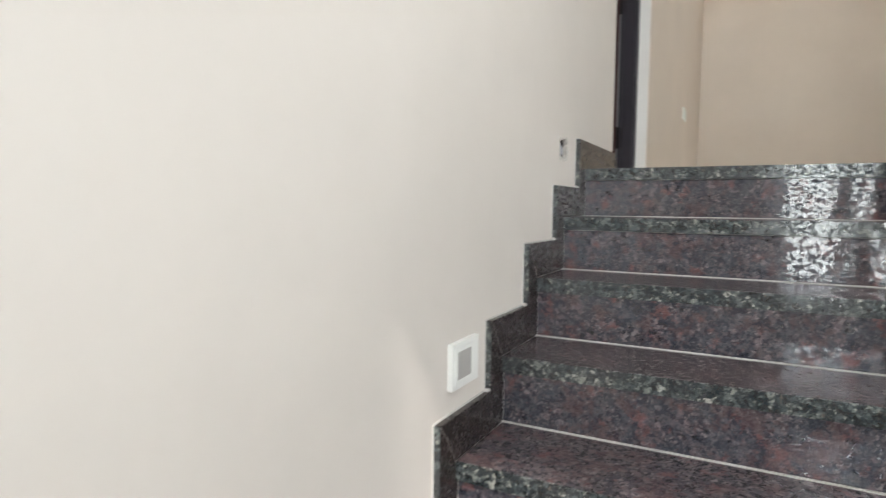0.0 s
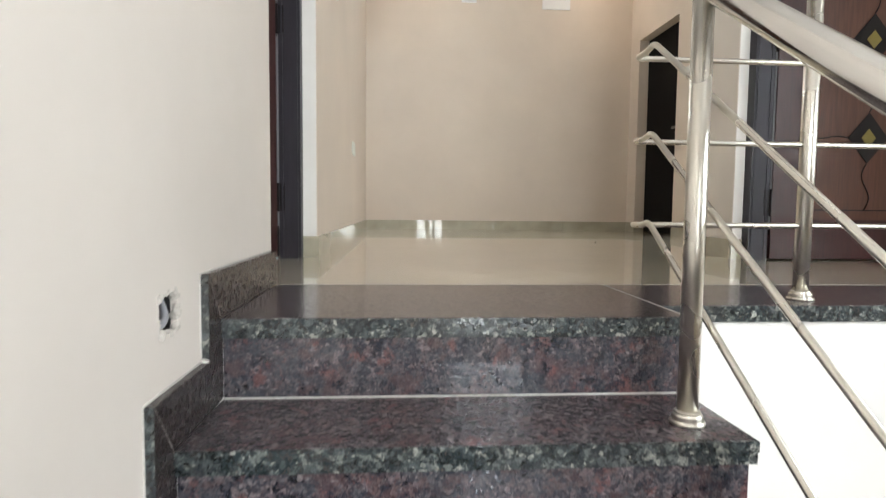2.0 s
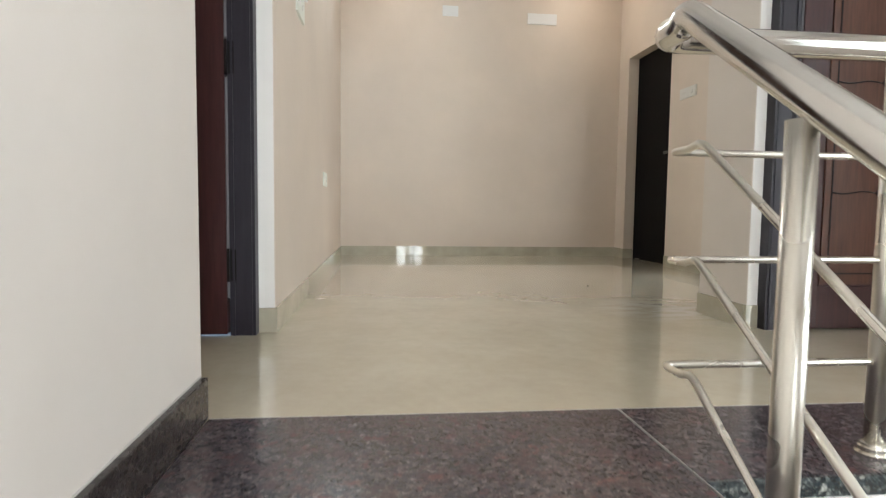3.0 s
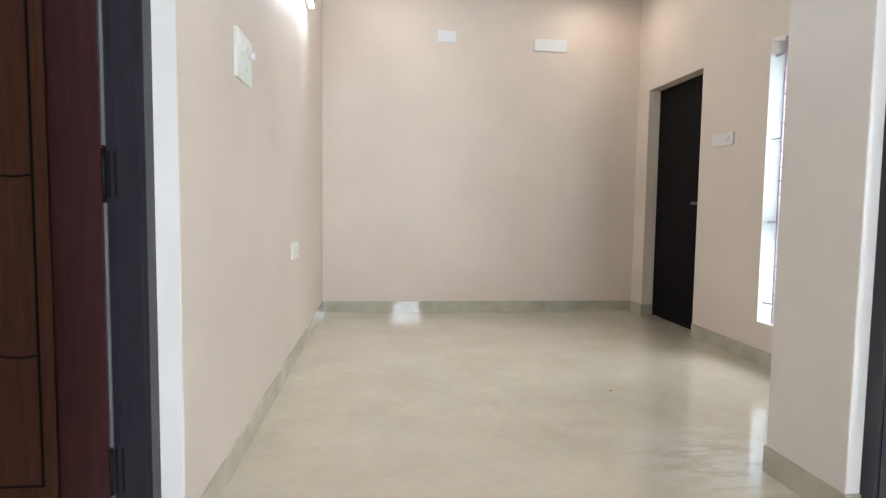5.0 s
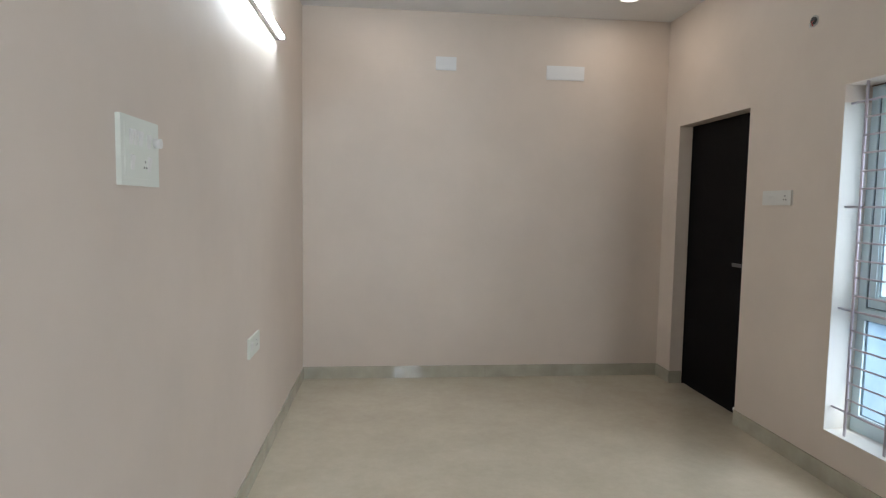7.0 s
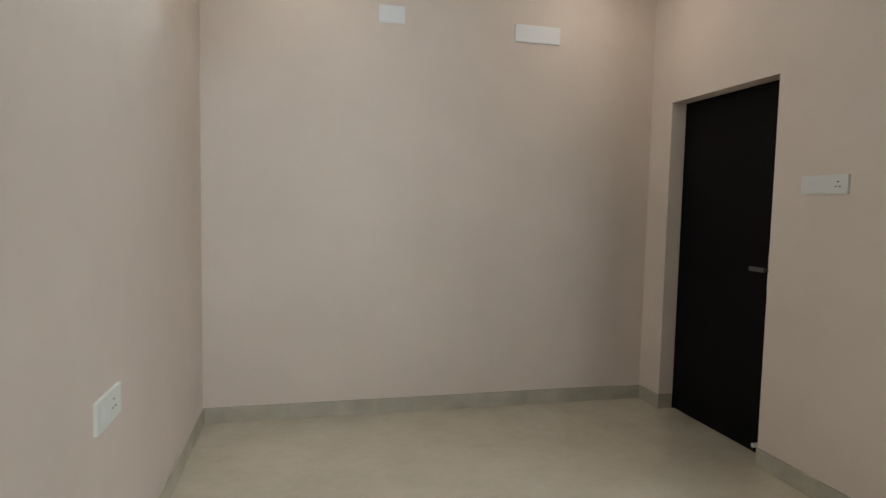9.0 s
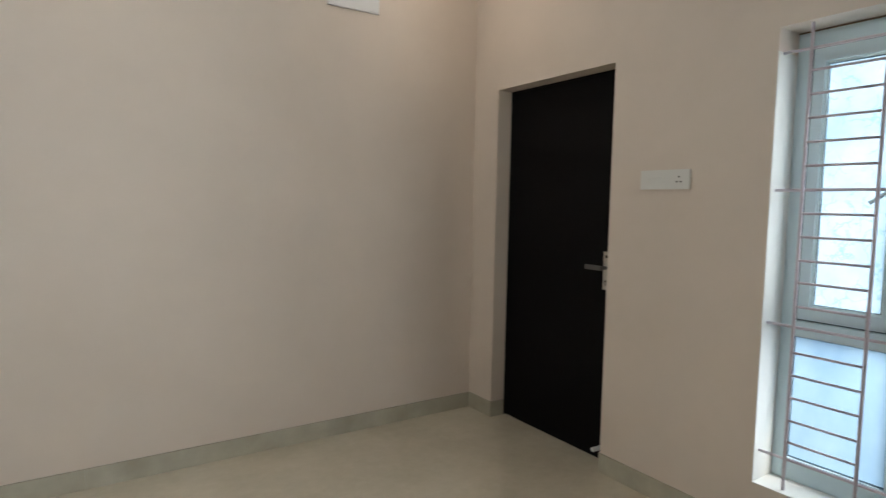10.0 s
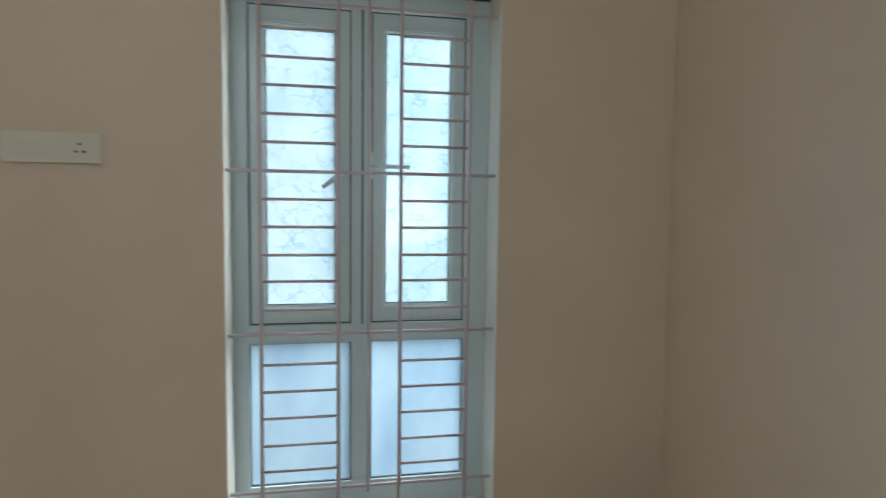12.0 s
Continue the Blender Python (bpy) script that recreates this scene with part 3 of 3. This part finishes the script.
part("lock_plate", boxes((XD - .005, XD, 4.310, 4.352, 0.94, 1.145)), M_STEEL_DULL, bd, "steel lock plate", 0.002)
part("plate_bolt", boxes((XD - .008, XD - .005, 4.324, 4.338, 1.112, 1.126)), M_HOLE, bd, "", 0.001)
bm = bmesh.new()
tube(bm, [(XD - .008, 4.332, 0.985), (XD - .004, 4.332, 0.985)], .007, 12)
box(bm, XD - .007, XD - .0045, 4.329, 4.335, 0.962, 0.985)
part("keyhole", bm, M_HOLE, bd)
bm = bmesh.new()
tube(bm, [(XD - .004, 4.332, 1.058), (XD - .048, 4.332, 1.058)], .010, 14)
box(bm, XD - .058, XD - .046, 4.323, 4.436, 1.046, 1.070)
part("handle", bm, M_GUNMETAL, bd, "flat steel lever handle", 0.002)
bm = bmesh.new()
tube(bm, [(XD, 4.322, 0.070), (XD - .055, 4.335, 0.066)], .0125, 14)
part("door_stop", bm, M_PLASTIC, bd, "white cylindrical door stop", 0.002)
structure("door_recess_wall", boxes((X_R + .18, X_R + W_T, BD0, BD1, -0.14, BDH)), M_BLACK, "dark backing behind the door")

# ---- room window ----
win = tagged(new("window_1"), "tall white framed window with two sashes over fixed panes behind a steel grille", "window", kind="structure")
XW = X_R + 0.150      # inner face of the frame
reveal = 0.003
Z_RV = 1.998          # the reveal is off-white up to here, wall beige above
structure("window_reveal", boxes((X_R + .001, X_R + W_T, WY0 + .0, WY0 + reveal, WZ0 + reveal, Z_RV), (X_R + .001, X_R + W_T, WY1 - reveal, WY1, WZ0 + reveal, Z_RV),
                                 (X_R - .002, X_R + W_T, WY0, WY1, WZ0, WZ0 + reveal)), M_REVEAL,
          "off-white sill and lower sides of the window reveal")
structure("window_soffit", boxes((X_R + .001, X_R + W_T, WY0 + .0, WY0 + reveal, Z_RV, WZ1 - reveal), (X_R + .001, X_R + W_T, WY1 - reveal, WY1, Z_RV, WZ1 - reveal),
                                 (X_R + .001, X_R + W_T, WY0, WY1, WZ1 - reveal, WZ1)), M_WALL, "beige head and upper sides of the window reveal")
o0, o1, p0, p1 = WY0 + reveal, WY1 - reveal, WZ0 + reveal, WZ1 - reveal
ML, MR = 3.044, 2.976          # sides of the mullion
PL, PR = 3.390, 2.640          # outer sides of the lights
ZA, ZB, ZC, ZD = 0.368, 0.876, 0.940, 2.024
part("window_frame", boxes((XW, XW + .06, o0, PR, p0, p1), (XW, XW + .06, PL, o1, p0, p1), (XW, XW + .06, PR, PL, p0, ZA), (XW, XW + .06, PR, PL, ZD, p1),
                           (XW, XW + .06, PR, PL, ZB, ZC), (XW, XW + .06, MR, ML, ZA, ZB), (XW, XW + .06, MR, ML, ZC, ZD)), M_UPVC, win, "pale grey-white window frame", 0.004)
bead = boxes((XW - .004, XW - .0002, 3.0035, 3.0095, ZC, ZD))
part("mullion_groove", bead, M_GASKET, win)


def sash(ya, yb, out, wa, wb):
    """One sash between ya and yb, with stiles wa and wb wide; out: how far it stands outside the frame's face."""
    x0, x1, za, zb, w = XW + out, XW + out + .052, ZC + .003, ZD - .005, .056
    sh = part("sash", boxes((x0, x1, ya, ya + wa, za, zb), (x0, x1, yb - wb, yb, za, zb), (x0, x1, ya + wa, yb - wb, za, za + w), (x0, x1, ya + wa, yb - wb, zb - w, zb)),
              M_UPVC, win, "opening sash", 0.004)
    q = .0045
    part("seal", boxes((x0 - .001, x0 - .0002, ya, ya + q, za, zb), (x0 - .001, x0 - .0002, yb - q, yb, za, zb), (x0 - .001, x0 - .0002, ya + q, yb - q, za, za + q),
                       (x0 - .001, x0 - .0002, ya + q, yb - q, zb - q, zb)), M_GASKET, sh)
    a, b, c, d, g = ya + wa, yb - wb, za + w, zb - w, .009
    part("glazing_bead", boxes((x0 + .010, x0 + .020, a, a + g, c, d), (x0 + .010, x0 + .020, b - g, b, c, d), (x0 + .010, x0 + .020, a + g, b - g, c, c + g),
                               (x0 + .010, x0 + .020, a + g, b - g, d - g, d)), M_BEAD, sh, "pale glazing bead", 0.002)
    a, b, c, d, g = a + g, b - g, c + g, d - g, .003
    part("gasket", boxes((x0 + .014, x0 + .022, a, a + g, c, d), (x0 + .014, x0 + .022, b - g, b, c, d), (x0 + .014, x0 + .022, a + g, b - g, c, c + g),
                         (x0 + .014, x0 + .022, a + g, b - g, d - g, d)), M_GASKET, sh)
    pane = part("pane", boxes((x0 + .0225, x0 + .0265, a - .004, b + .004, c - .004, d + .004)), M_FILM, sh, "frosted pane with wrinkled pale blue film")
    pane.visible_shadow = False


sash(ML + .001, PL - .004, .004, .046, .046)
sash(2.643, MR - .0004, .004, .042, .042)
for ya, yb in ((ML, PL), (PR, MR)):
    g = .004
    part("gasket", boxes((XW + .012, XW + .020, ya, ya + g, ZA, ZB), (XW + .012, XW + .020, yb - g, yb, ZA, ZB),
                         (XW + .012, XW + .020, ya + g, yb - g, ZA, ZA + g), (XW + .012, XW + .020, ya + g, yb - g, ZB - g, ZB)), M_GASKET, win)
    pane = part("pane", boxes((XW + .022, XW + .026, ya, yb, ZA, ZB)), M_FILM_LOW, win, "frosted fixed pane with pale blue film")
    pane.visible_shadow = False
part("sealant_line", boxes((XW - .006, XW - .0005, o0, o1, p1 - .006, p1 - .0005)), M_SEAL, win, "brown stained sealant line")
# sash handles
bm = bmesh.new()
box(bm, XW - .006, XW + .0035, 3.056, 3.072, 1.43, 1.53)
tube(bm, [(XW - .006, 3.068, 1.472), (XW - .034, 3.070, 1.470), (XW - .038, 3.142, 1.416)], .0075, 10)
part("handle", bm, M_UPVC, win, "pale sash handle turned half down")
bm = bmesh.new()
box(bm, XW - .010, XW - .0005, 2.972, 2.986, 1.45, 1.54)
tube(bm, [(XW - .010, 2.979, 1.492), (XW - .036, 2.979, 1.492), (XW - .038, 2.846, 1.490)], .0075, 10)
part("handle", bm, M_UPVC, win, "pale sash handle turned level")
# grille
gr = holder("window_grille", "mauve-grey painted steel bar grille fixed in the window reveal", "grille")
XG = X_R + 0.035
r = 0.0052
for z in (0.402, 0.932, 1.463, 1.993):
    bm = bmesh.new()
    tube(bm, [(XG + .006, WY0 - .0, z), (XG + .006, WY1 + .0, z)], .0058, 8)
    part("cross_bar", bm, M_GRILLE, gr)
for y in (3.336, 3.090, 2.885, 2.655):
    bm = bmesh.new()
    tube(bm, [(XG - .003, y, WZ0 + .004), (XG - .003, y, WZ1 - .003)], .0068, 8)
    part("upright", bm, M_GRILLE, gr)
bm = bmesh.new()
tube(bm, [(XG - .003, 2.99, WZ0 + .11), (XG - .003, 2.99, WZ1 - .05)], .0045, 8)
part("upright", bm, M_GRILLE, gr)
for z in (1.909, 1.821, 1.733, 1.643, 1.554, 1.373, 1.284, 1.193, 1.107, 1.014, 0.833, 0.743, 0.654, 0.562, 0.475):
    for ya, yb in ((3.090, 3.336), (2.655, 2.885)):
        bm = bmesh.new()
        tube(bm, [(XG - .003, ya + .005, z), (XG - .003, yb - .005, z)], .0050, 8)
        part("rung", bm, M_GRILLE, gr)

# ---- stair window and added, unseen hall window ----
def frosted_window(name, axis, at, u0, u1, z0, z1, split, label):
    w = tagged(new(name), label, "window", kind="structure")

    def bx(ua, ub, za, zb, d0, d1):
        return (ua, ub, at - d1, at - d0, za, zb) if axis == "y" else (at + d0, at + d1, ua, ub, za, zb)
    f = .045
    mids = [u0 + (u1 - u0) * s for s in split]
    bars = [bx(u0, u0 + f, z0, z1, .08, .14), bx(u1 - f, u1, z0, z1, .08, .14), bx(u0 + f, u1 - f, z0, z0 + f, .08, .14), bx(u0 + f, u1 - f, z1 - f, z1, .08, .14)]
    bars += [bx(m - .03, m + .03, z0 + f, z1 - f, .08, .14) for m in mids]
    part("window_frame", boxes(*bars), M_UPVC, w, "", 0.003)
    us = [u0 + f] + [q for m in mids for q in (m - .03, m + .03)] + [u1 - f]
    for i in range(0, len(us), 2):
        p = part("pane", boxes(bx(us[i], us[i + 1], z0 + f, z1 - f, .10, .104)), M_CLEAR, w, "clear pane")
        p.visible_shadow = False
    return w


frosted_window("window_2", "y", Y_W, SW0, SW1, SZ0, SZ1, [0.64], "tall clear stair window")
# unseen window, added where the fill light from the right enters
frosted_window("window_3_added", "x", X_H, HW0, HW1, HWZ0, HWZ1, [0.33, 0.67], "wide clear window added unseen in the right hall wall to light the stair")

# ---- railing ----
rail = holder("stair_railing", "polished stainless steel railing with round handrail along the granite stair", "railing")
XP, XH, XB, YL = 0.954, 0.967, 0.998, 0.245
SLOPE, Y_BEND = 0.652, 0.136
H1, HL = 0.845, (0.627, 0.415, 0.200)


def rail_line(x, z, r, x_far, rise):
    """The line of a rail: level along the landing, an elbow, a short level return, then down the stair."""
    def curve(p, q, s, n=7):
        return [tuple((1 - u) ** 2 * a + 2 * u * (1 - u) * b + u * u * c for a, b, c in zip(p, q, s)) for u in [i / n for i in range(n + 1)]]
    k = r * 1.6
    low = YL - Y_BEND
    zt = z + rise
    dn = (x, Y_BEND - 0.022, zt - 0.022 * SLOPE)
    y_end = Y_LOW + .15
    return ([(x_far, YL, z), (x + k + .004, YL, z)] + curve((x + k, YL, z), (x, YL, z), (x, YL - k, z)) +
            ([(x, YL - (k + low) / 2, z)] if low > k + .03 else []) +
            curve((x, Y_BEND + 0.014, zt - rise * .15), (x, Y_BEND, zt), dn, 4) + [(x, y_end, zt + (y_end - Y_BEND) * SLOPE)])


for z in HL:
    bm = bmesh.new()
    tube(bm, rail_line(XB, z, 0.012, X_H, 0.008), .0072, 12)
    part("rail_bar", bm, M_SATIN, rail, "thin bent steel bar")
bm = bmesh.new()
tube(bm, rail_line(XH, H1, .030, X_H, 0.012), .0265, 28)
part("handrail", bm, M_STEEL, rail, "round polished handrail with an elbow at the landing")


def post(x, y, z0, z1):
    bm = bmesh.new()
    lathe(bm, [(.0198, z0 + .0), (.0198, z1)], x, y)
    p = part("post", bm, M_SATIN, rail, "steel post with a stepped collar")
    bm = bmesh.new()
    lathe(bm, [(.033, z0), (.034, z0 + .004), (.032, z0 + .008), (.029, z0 + .0085), (.029, z0 + .017), (.0275, z0 + .020), (.0255, z0 + .0205), (.025, z0 + .025), (.0206, z0 + .027)], x, y, 32, False)
    part("collar", bm, M_SATIN, p)


def rail_top(y):
    return H1 + (y - Y_BEND) * SLOPE - .016


post(XP, -0.172, -RISE, rail_top(-0.172))
for k in (4, 7):
    y = -STEP * k + .095
    post(XP, y, -RISE * k, rail_top(y))
post(1.474, YL, 0.0, H1 - .016)
post(2.62, YL, 0.0, H1 - .016)

# ---- fittings on the left stair wall ----
sl = thing("step_light", boxes((0.0, 0.012, -1.074, -0.938, -0.548, -0.444)), M_PLASTIC, "white plastic step light with grey lens on the stair wall", "step light", 0.004)
part("rim", boxes((0.012, 0.0135, -1.062, -0.966, -0.536, -0.456)), M_PLASTIC, sl, "", 0.0015)
part("lens", boxes((0.0135, 0.0142, -1.050, -0.982, -0.527, -0.465)), M_LENS, sl, "frosted grey lens")
cv = holder("open_wall_box", "open rectangular electrical box hole with rough plaster edge and loose conduit", "wall box")
rnd = random.Random(4)
bm = bmesh.new()
for i in range(34):
    s = rnd.random()
    side = rnd.randrange(4)
    y = (hy0 + (hy1 - hy0) * s) if side < 2 else (hy0 if side == 2 else hy1)
    z = (hz0 if side == 0 else hz1) if side < 2 else hz0 + (hz1 - hz0) * s
    m = Matrix.LocRotScale((-.002 + rnd.uniform(-.006, .001), y + rnd.uniform(-.003, .003), z + rnd.uniform(-.003, .003)),
                           Euler((rnd.uniform(0, 3), rnd.uniform(0, 3), 0)), (rnd.uniform(.5, 1.2),) * 3)
    bmesh.ops.create_icosphere(bm, subdivisions=1, radius=.0085, matrix=m)
part("rough_edge", bm, M_PLASTER, cv, "crumbled plaster edge")
part("back_box", boxes((-0.05, -.048, hy0 + .001, hy1 - .001, hz0 + .001, hz1 - .001), (-.048, -.012, hy0 + .001, hy0 + .003, hz0 + .001, hz1 - .001),
                       (-.048, -.012, hy1 - .003, hy1 - .001, hz0 + .001, hz1 - .001), (-.048, -.012, hy0 + .003, hy1 - .003, hz0 + .001, hz0 + .003)), M_HOLE, cv, "dark back box")
for i, (m_, dy) in enumerate(((M_WIRE_GREY, 0), (M_PLASTIC, .008), (M_WIRE_RED, -.012))):
    bm = bmesh.new()
    pts = [(-.03 + .022 * math.sin(u * 3.1), hy0 + .012 + u * .055 + dy * .3, hz0 + .010 + .050 * u * u + dy * .6) for u in [j / 10 for j in range(11)]]
    tube(bm, pts, .0022 if i else .007, 8)
    part("conduit" if i == 0 else "wire", bm, m_, cv)


# ---- fittings in the room ----
def rocker(bm, x, y, z, w, h):
    prism(bm, [(y - w, z - h), (y + w, z - h), (y + w, z + h), (y - w, z + h)], "x", x, x + .0035)


sp = thing("switch_board", boxes((0.003, 0.016, 2.156, 2.400, 1.479, 1.660)), M_PLATE, "cream square switch board with five rockers and a round regulator", "switch board", 0.004)
part("inner_plate", boxes((0.016, 0.0175, 2.176, 2.380, 1.498, 1.641)), M_PLATE, sp, "", 0.001)
for y, z in ((2.212, 1.606), (2.242, 1.606), (2.272, 1.606), (2.326, 1.603), (2.217, 1.540), (2.326, 1.540)):
    bm = bmesh.new()
    prism(bm, [(0.0175, z - .021), (0.0235, z + .017), (0.0175, z + .021)], "y", y - .010, y + .010)
    bm.verts.ensure_lookup_table()
    part("rocker", bm, M_PLASTIC, sp, "", 0.0008)
bm = bmesh.new()
tube(bm, [(0.0175, 2.368, 1.603), (0.036, 2.368, 1.603)], .014, 20)
part("regulator_knob", bm, M_PLASTIC, sp, "round white fan regulator knob", 0.002)
bm = bmesh.new()
for dy, dz in ((0, .010), (-.008, -.006), (.008, -.006)):
    tube(bm, [(0.0172, 2.300 + dy, 1.535 + dz), (0.0182, 2.300 + dy, 1.535 + dz)], .0028, 8)
part("socket_hole", bm, M_HOLE, sp)

so = thing("wall_socket", boxes((0.003, 0.014, 3.505, 3.735, 0.665, 0.765)), M_PLATE, "small cream socket plate with a rocker low on the wall", "socket", 0.003)
bm = bmesh.new()
prism(bm, [(0.014, .692), (0.019, .735), (0.014, .739)], "y", 3.54, 3.575)
part("rocker", bm, M_PLASTIC, so, "", 0.0008)
bm = bmesh.new()
for dy, dz in ((0, .016), (-.014, -.010), (.014, -.010)):
    tube(bm, [(0.0138, 3.66 + dy, .715 + dz), (0.0148, 3.66 + dy, .715 + dz)], .0042, 8)
part("socket_hole", bm, M_HOLE, so)

s2 = thing("wall_socket", boxes((X_R - .012, X_R, 3.786, 4.043, 1.470, 1.558)), M_SOCKET, "white horizontal switch and three-pin socket plate beside the window", "socket", 0.003)
for i in range(3):
    y = 4.005 - i * .030
    bm = bmesh.new()
    prism(bm, [(X_R - .0120, 1.500), (X_R - .0150, 1.523), (X_R - .0120, 1.525)], "y", y - .012, y + .012)
    part("rocker", bm, M_SOCKET, s2, "", 0.0006)
bm = bmesh.new()
for dy, dz in ((0, .013), (-.0105, -.009), (.0105, -.009)):
    yy, zz = 3.838 + dy, 1.512 + dz
    box(bm, X_R - .0128, X_R - .0118, yy - .0045, yy + .0045, zz - .003, zz + .003)
part("socket_hole", bm, M_HOLE, s2)

v1 = thing("vent_cover", boxes((1.060, 1.226, Y_B - .012, Y_B, 2.525, 2.630)), M_VENT, "white square cover board high on the back wall", "vent cover", 0.002)
part("lip", boxes((1.066, 1.220, Y_B - .014, Y_B - .012, 2.531, 2.624)), M_VENT, v1, "", 0.0008)
v2 = thing("vent_cover", boxes((1.972, 2.288, Y_B - .012, Y_B, 2.480, 2.592)), M_VENT, "white oblong cover board high on the back wall", "vent cover", 0.002)
part("lip", boxes((1.978, 2.282, Y_B - .014, Y_B - .012, 2.486, 2.586)), M_VENT, v2, "", 0.0008)

# tube light
tl = holder("tube_light", "slim white wall batten with a lit tube high on the wall", "tube light")
TZ = 2.435
part("batten", boxes((0.003, 0.030, 3.08, 4.30, TZ - .016, TZ + .016)), M_PLASTIC, tl, "", 0.003)
bm = bmesh.new()
tube(bm, [(0.042, 3.10, TZ), (0.042, 4.28, TZ)], .013, 14)
part("tube", bm, M_TUBE, tl, "lit cool white tube")
part("end_cap", boxes((0.030, 0.056, 3.08, 3.10, TZ - .014, TZ + .014)), M_PLASTIC, tl, "", 0.002)
part("end_cap", boxes((0.030, 0.056, 4.28, 4.30, TZ - .014, TZ + .014)), M_PLASTIC, tl, "", 0.002)

# wire outlet by the ceiling
wo = thing("wire_outlet", (lambda b: (tube(b, [(X_R, 3.697, 2.481), (X_R - .004, 3.697, 2.481)], .032, 20), b)[1])(bmesh.new()), M_PLASTER,
           "round plaster patch with a dark conduit end and wire ends", "wire outlet")
bm = bmesh.new()
tube(bm, [(X_R - .004, 3.695, 2.483), (X_R - .010, 3.695, 2.483)], .021, 16)
part("conduit_end", bm, M_HOLE, wo)
bm = bmesh.new()
tube(bm, [(X_R - .008, 3.69, 2.48), (X_R - .03, 3.68, 2.47), (X_R - .034, 3.665, 2.445)], .003, 8)
part("wire", bm, M_WIRE_RED, wo)
bm = bmesh.new()
tube(bm, [(X_R - .008, 3.70, 2.478), (X_R - .028, 3.70, 2.462), (X_R - .030, 3.69, 2.440)], .0025, 8)
part("wire", bm, M_PLASTIC, wo)

# recessed ceiling downlights; the left one is unseen, added as fill light
M_GLOW = bpy.data.materials.new("lit_diffuser")
M_GLOW.use_nodes = True
M_GLOW.node_tree.nodes["Principled BSDF"].inputs["Emission Color"].default_value = (1.0, 0.88, 0.74, 1)
M_GLOW.node_tree.nodes["Principled BSDF"].inputs["Emission Strength"].default_value = 2.5
for lx, ly in ((2.45, 4.88), (0.62, 4.88)):
    dl = holder("downlight", "small round white ceiling downlight glowing warm (left one added as fill)", "ceiling light", "downlights of the room")
    bm = bmesh.new()
    lathe(bm, [(.085, 2.985), (.085, 2.980), (.075, 2.977), (.072, 2.9785)], lx, ly, 28)
    part("rim", bm, M_PLASTIC, dl)
    bm = bmesh.new()
    lathe(bm, [(.070, 2.978), (.070, 2.9755), (.062, 2.9745)], lx, ly, 28)
    part("diffuser", bm, M_GLOW, dl, "lit diffuser")

# grit left on the floor
bm = bmesh.new()
bmesh.ops.create_icosphere(bm, subdivisions=1, radius=.006, matrix=Matrix.LocRotScale((1.813, 2.91, 0.0035), Euler((.3, .2, .6)), (1.1, .8, .6)))
thing("grit", bm, M_HOLE, "tiny dark chip of grit lying on the cream tile floor", "debris")
